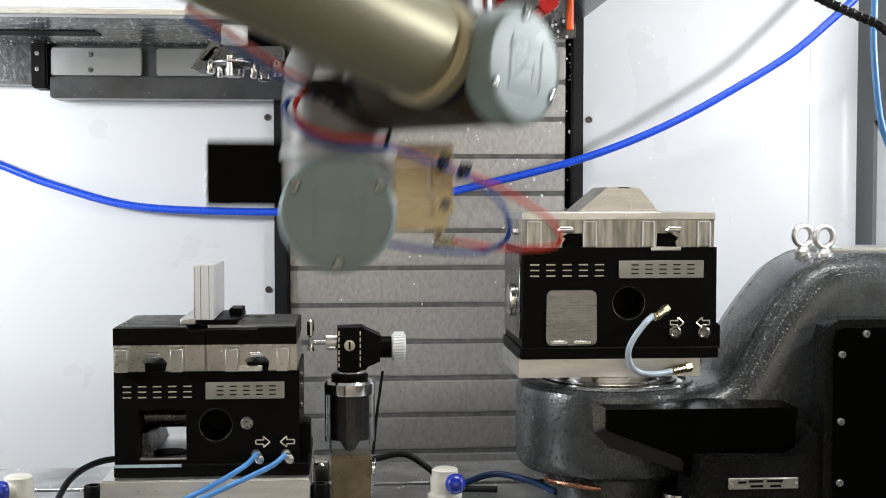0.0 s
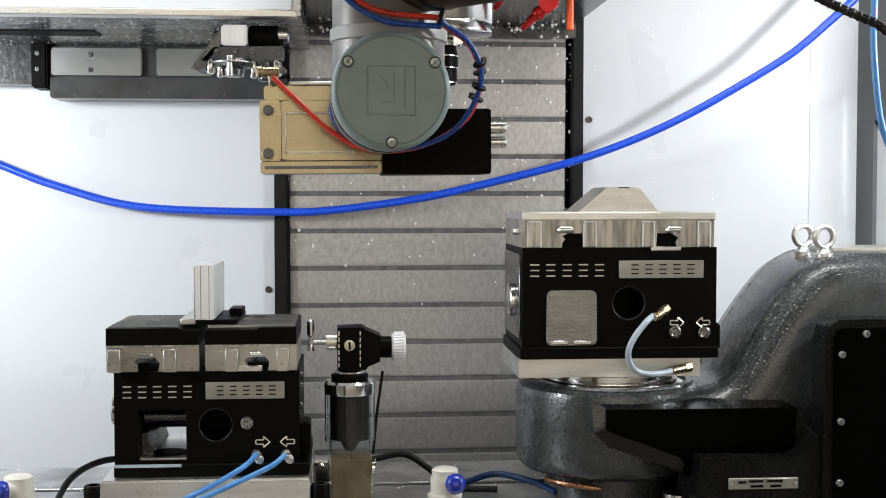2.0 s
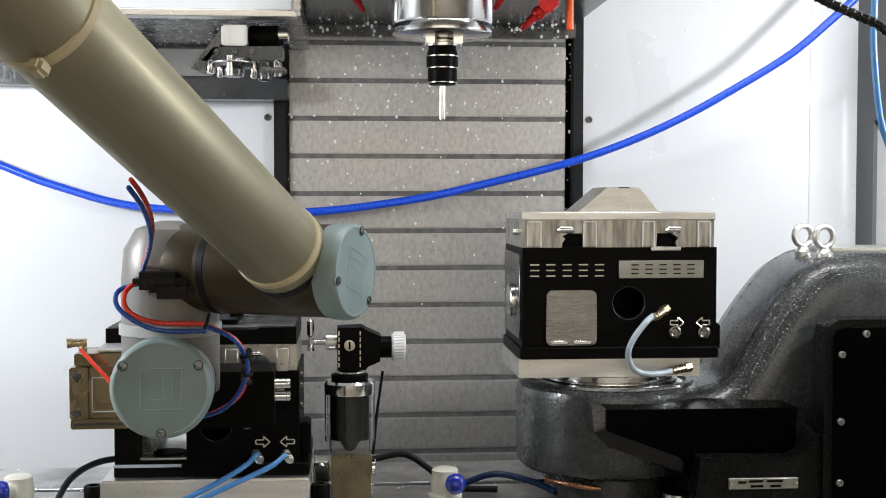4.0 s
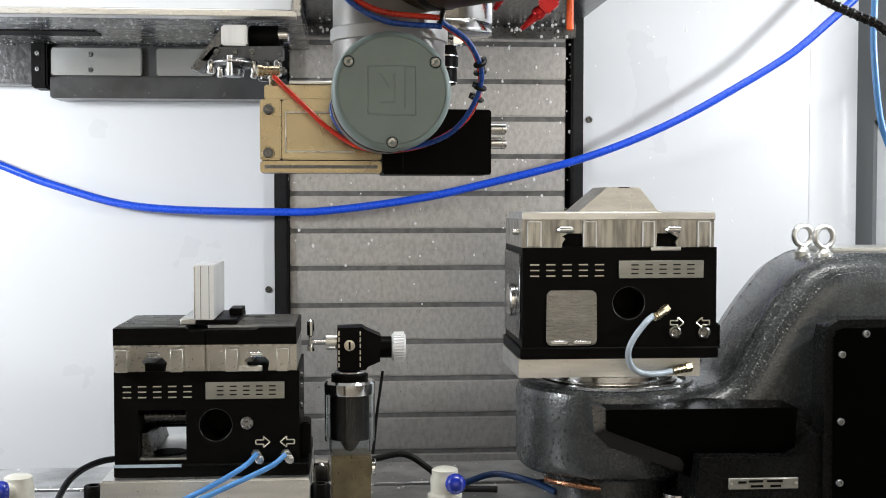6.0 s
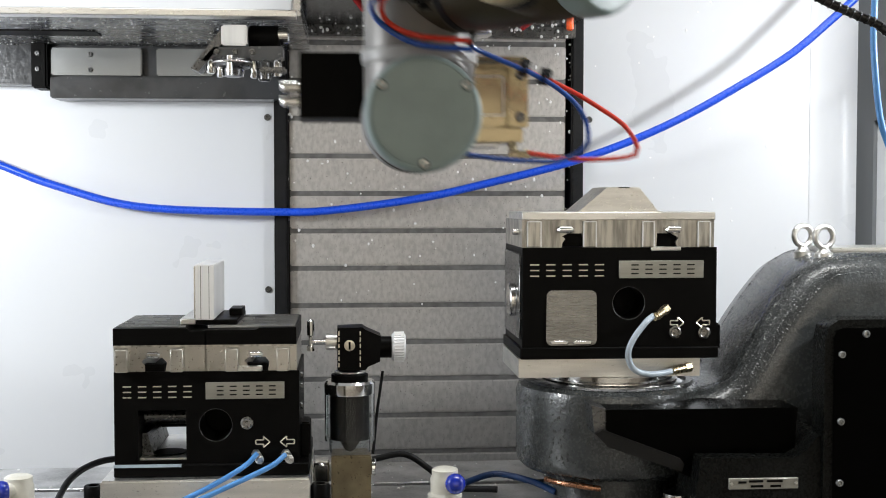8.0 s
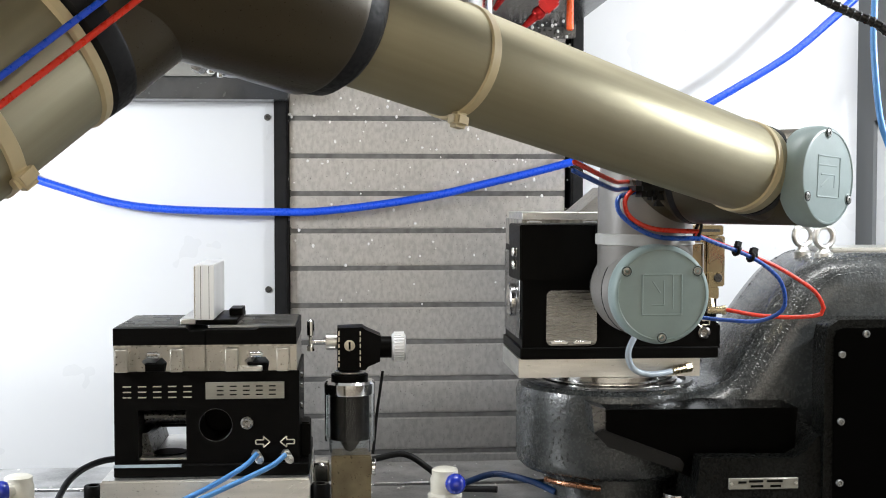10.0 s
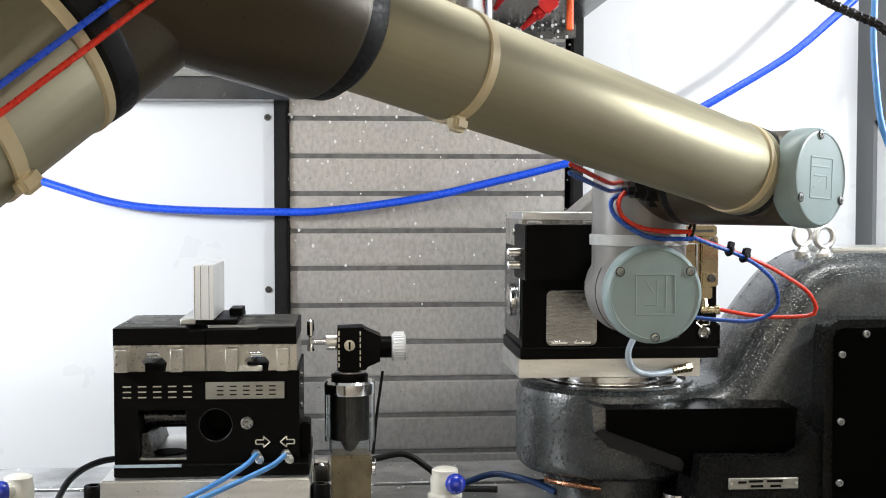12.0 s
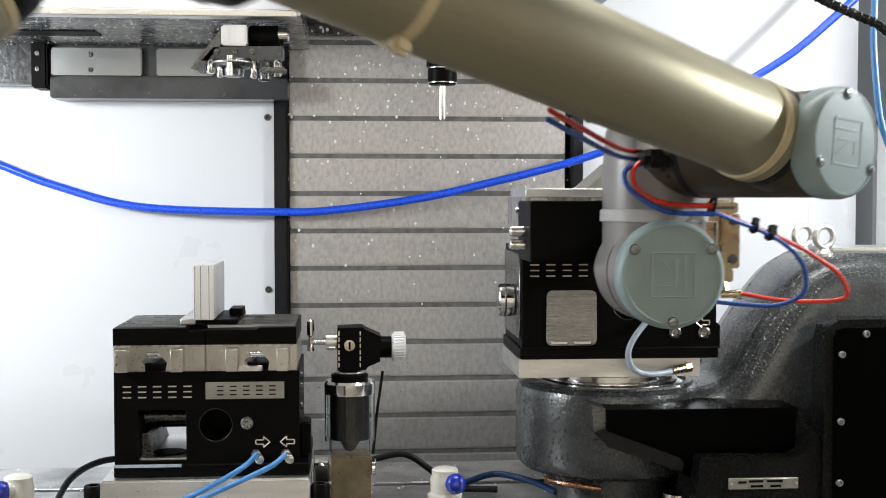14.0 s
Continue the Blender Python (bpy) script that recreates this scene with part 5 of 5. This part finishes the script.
# the free hose at five turns of the gripper: angle and radius about the tool axis, at even steps of its length
RED_0 = ((54, 0.071), (33, 0.087), (20, 0.11), (11, 0.137), (4, 0.165), (-2, 0.194), (-8, 0.207), (-11, 0.179), (-13, 0.147), (-14, 0.115))
RED_43 = ((54, 0.071), (33, 0.088), (19, 0.111), (5, 0.127), (-7, 0.142), (-18, 0.157), (-29, 0.169), (-39, 0.163), (-47, 0.139), (-54, 0.109))
RED_77 = ((54, 0.071), (32, 0.086), (15, 0.102), (-2, 0.111), (-18, 0.117), (-33, 0.124), (-48, 0.133), (-62, 0.133), (-76, 0.127), (-89, 0.105))
RED_138 = ((54, 0.072), (32, 0.084), (11, 0.09), (-9, 0.087), (-31, 0.082), (-55, 0.075), (-81, 0.071), (-109, 0.071), (-134, 0.08), (-154, 0.098))
RED_180 = ((54, 0.072), (31, 0.081), (9, 0.081), (-13, 0.073), (-38, 0.058), (-72, 0.047), (-114, 0.047), (-152, 0.055), (-178, 0.073), (-193, 0.101))
BLUE_0 = ((53, 0.07), (34, 0.084), (21, 0.105), (11, 0.128), (2, 0.148), (-8, 0.156), (-15, 0.138), (-19, 0.111), (-24, 0.083), (-32, 0.054))
BLUE_43 = ((53, 0.07), (33, 0.086), (20, 0.107), (6, 0.122), (-7, 0.131), (-20, 0.131), (-32, 0.122), (-43, 0.099), (-54, 0.073), (-71, 0.047))
BLUE_77 = ((53, 0.07), (33, 0.085), (16, 0.101), (0, 0.106), (-16, 0.11), (-31, 0.11), (-47, 0.1), (-64, 0.086), (-83, 0.067), (-106, 0.045))
BLUE_138 = ((54, 0.072), (34, 0.083), (16, 0.088), (-3, 0.087), (-22, 0.079), (-44, 0.07), (-68, 0.061), (-98, 0.056), (-131, 0.052), (-166, 0.049))
BLUE_180 = ((54, 0.072), (33, 0.08), (13, 0.082), (-6, 0.074), (-28, 0.064), (-54, 0.051), (-89, 0.044), (-128, 0.045), (-166, 0.048), (-203, 0.043))
RED_LOOP = ((0, RED_0), (43, RED_43), (77, RED_77), (138, RED_138), (180, RED_180))
BLUE_LOOP = ((0, BLUE_0), (43, BLUE_43), (77, BLUE_77), (138, BLUE_138), (180, BLUE_180))
# seconds, how far the black block is pushed out over the pins
SLIDE = ((0, 0.0145), (0.45, 0.0135), (0.55, 0.011), (0.75, 0), (9.6, 0), (10.0, 0.0125), (11.5, 0.0125), (12.1, 0), (14, 0))


def loop_points(c, turn, table):
    """The free hose between the wrist and the gripper: its shape between the two nearest turns."""
    for (t0, low), (t1, high) in zip(table, table[1:]):
        if turn <= t1:
            break
    f = min(1.0, max(0.0, (turn - t0) / (t1 - t0)))
    mixed = [(a0 + (a1 - a0) * f, r0 + (r1 - r0) * f) for (a0, r0), (a1, r1) in zip(low, high)]
    curve = spline([(r * math.cos(radians(a)), 0, r * math.sin(radians(a))) for a, r in mixed], 20)
    far = [0.0]
    for p, q in zip(curve, curve[1:]):
        far.append(far[-1] + (q - p).length)
    pts, k = [], 0
    for i in range(SEGMENTS + 1):
        u = i / SEGMENTS
        while k < len(far) - 2 and far[k + 1] < u * far[-1]:
            k += 1
        p = curve[k].lerp(curve[k + 1], min(1.0, (u * far[-1] - far[k]) / (far[k + 1] - far[k])))
        depth = (0.024 if table is RED_LOOP else 0.015) + 0.106 * u ** 0.8
        pts.append(c + Vector((p.x - math.sin(TILT) * depth, depth, p.z)))
    return pts


def motions():
    times = sorted(set([round(0.1 * k, 2) for k in range(0, 37)] + [3.8, 4.0, 4.2, 4.4, 4.6, 4.8, 5.0, 5.1, 5.2] + [round(5.3 + 0.1 * k, 2) for k in range(0, 36)] + [9.0, 9.2, 9.4, 9.6, 10.0, 10.3, 11.3, 11.4, 11.5, 11.6, 11.7, 11.8, 11.9, 12.0, 12.8, 13.0, 13.1, 13.2, 13.3, 13.4, 13.5, 13.6, 13.7, 13.8, 13.9, 14.0]))
    away = Matrix.Translation(-BASE)
    rows = {k: [] for k in ("upper", "fore", "wrist", "tool", "grip")}
    chains = [([[] for k in red_links], red_links, RED_LOOP), ([[] for k in blue_links], blue_links, BLUE_LOOP)]
    for t in times:
        c = Vector(between(CAP_PATH, t))
        turn = between(TURN, t)[0]
        head, n, upright, w, elbow = arm_state(c)
        rows["fore"].append((t, away @ frame_of(w, elbow - w, n)))
        rows["upper"].append((t, away @ frame_of(elbow - n * OFFSET, SHOULDER + n * OFFSET - elbow, n)))
        rows["wrist"].append((t, away @ Matrix.Translation(upright) @ Matrix.Rotation(head - radians(90), 4, "Z")))
        rows["tool"].append((t, away @ Matrix.Translation(c) @ Matrix.Rotation(TILT, 4, "Z")))
        rows["grip"].append((t, Matrix.Translation(c) @ Matrix.Rotation(TILT, 4, "Z") @ Matrix.Rotation(radians(turn), 4, "Y")))
        for store, links, table in chains:
            pts = loop_points(c, turn, table)
            fore = frame_of(w, elbow - w, n)
            low = 0.003 if table is RED_LOOP else -0.004
            a, e = c + Vector((-0.012, 0.036, 0.106 + low)), fore @ Vector((-0.022, -0.041 + low, 0.25))
            b, g = c + Vector((-0.045, 0.060, 0.112 + low)), fore @ Vector((-0.026, -0.050 + low, 0.16))
            tail = [a * (1 - u) ** 3 + b * 3 * u * (1 - u) ** 2 + g * 3 * u * u * (1 - u) + e * u ** 3 for u in (k / TAIL for k in range(TAIL + 1))]
            pairs = list(zip(pts, pts[1:])) + list(zip(tail, tail[1:]))
            for k, (p, q) in enumerate(pairs):
                d = q - p
                m = Matrix.Translation((p + q) / 2) @ d.to_track_quat("Z", "Y").to_matrix().to_4x4() @ Matrix.Translation((0, 0, -(SEG_LEN if k < SEGMENTS else TAIL_LEN) / 2))
                store[k].append((t, m))
    walk(forearm, rows["fore"])
    walk(upper_arm, rows["upper"])
    walk(wrist_block, rows["wrist"])
    walk(tool_joint, rows["tool"])
    walk(gripper, rows["grip"])
    walk(grip_block, [(t, pose(-x, 0, 0)) for t, x in SLIDE])
    for store, links, table in chains:
        for ob, r in zip(links, store):
            walk(ob, r)
    # the vise opens and closes; the arm lifts the jaw set off the rotary vise
    shut, opened = pose(-0.2665, 1.40, 0.161), pose(-0.2745, 1.40, 0.161)
    walk(jaw_left, [(0, shut), (0.7, shut), (1.1, opened), (4.2, opened), (4.6, shut), (14, shut)])
    kin, kout = pose(0.004, 0.04, 0.072), pose(-0.008, 0.04, 0.072)
    walk(knob_left, [(0, kin), (0.7, kin), (1.1, kout), (4.2, kout), (4.6, kin), (14, kin)])
    kin, kout = pose(-0.010, 0.05, 0.089), pose(-0.023, 0.05, 0.089)
    walk(knob_right, [(0, kin), (12.2, kin), (12.9, kout), (14, kout)])
    rest = Vector((0.203, 1.40, 0.3015))
    c0 = Vector(between(CAP_PATH, 13.2))
    walk(jaws, [(0, Matrix.Translation(rest)), (13.2, Matrix.Translation(rest))] + [(t, Matrix.Translation(rest + Vector(between(CAP_PATH, t)) - c0)) for t in (13.3, 13.4, 13.5, 13.6, 13.7, 13.8, 13.9, 14.0)])


motions()
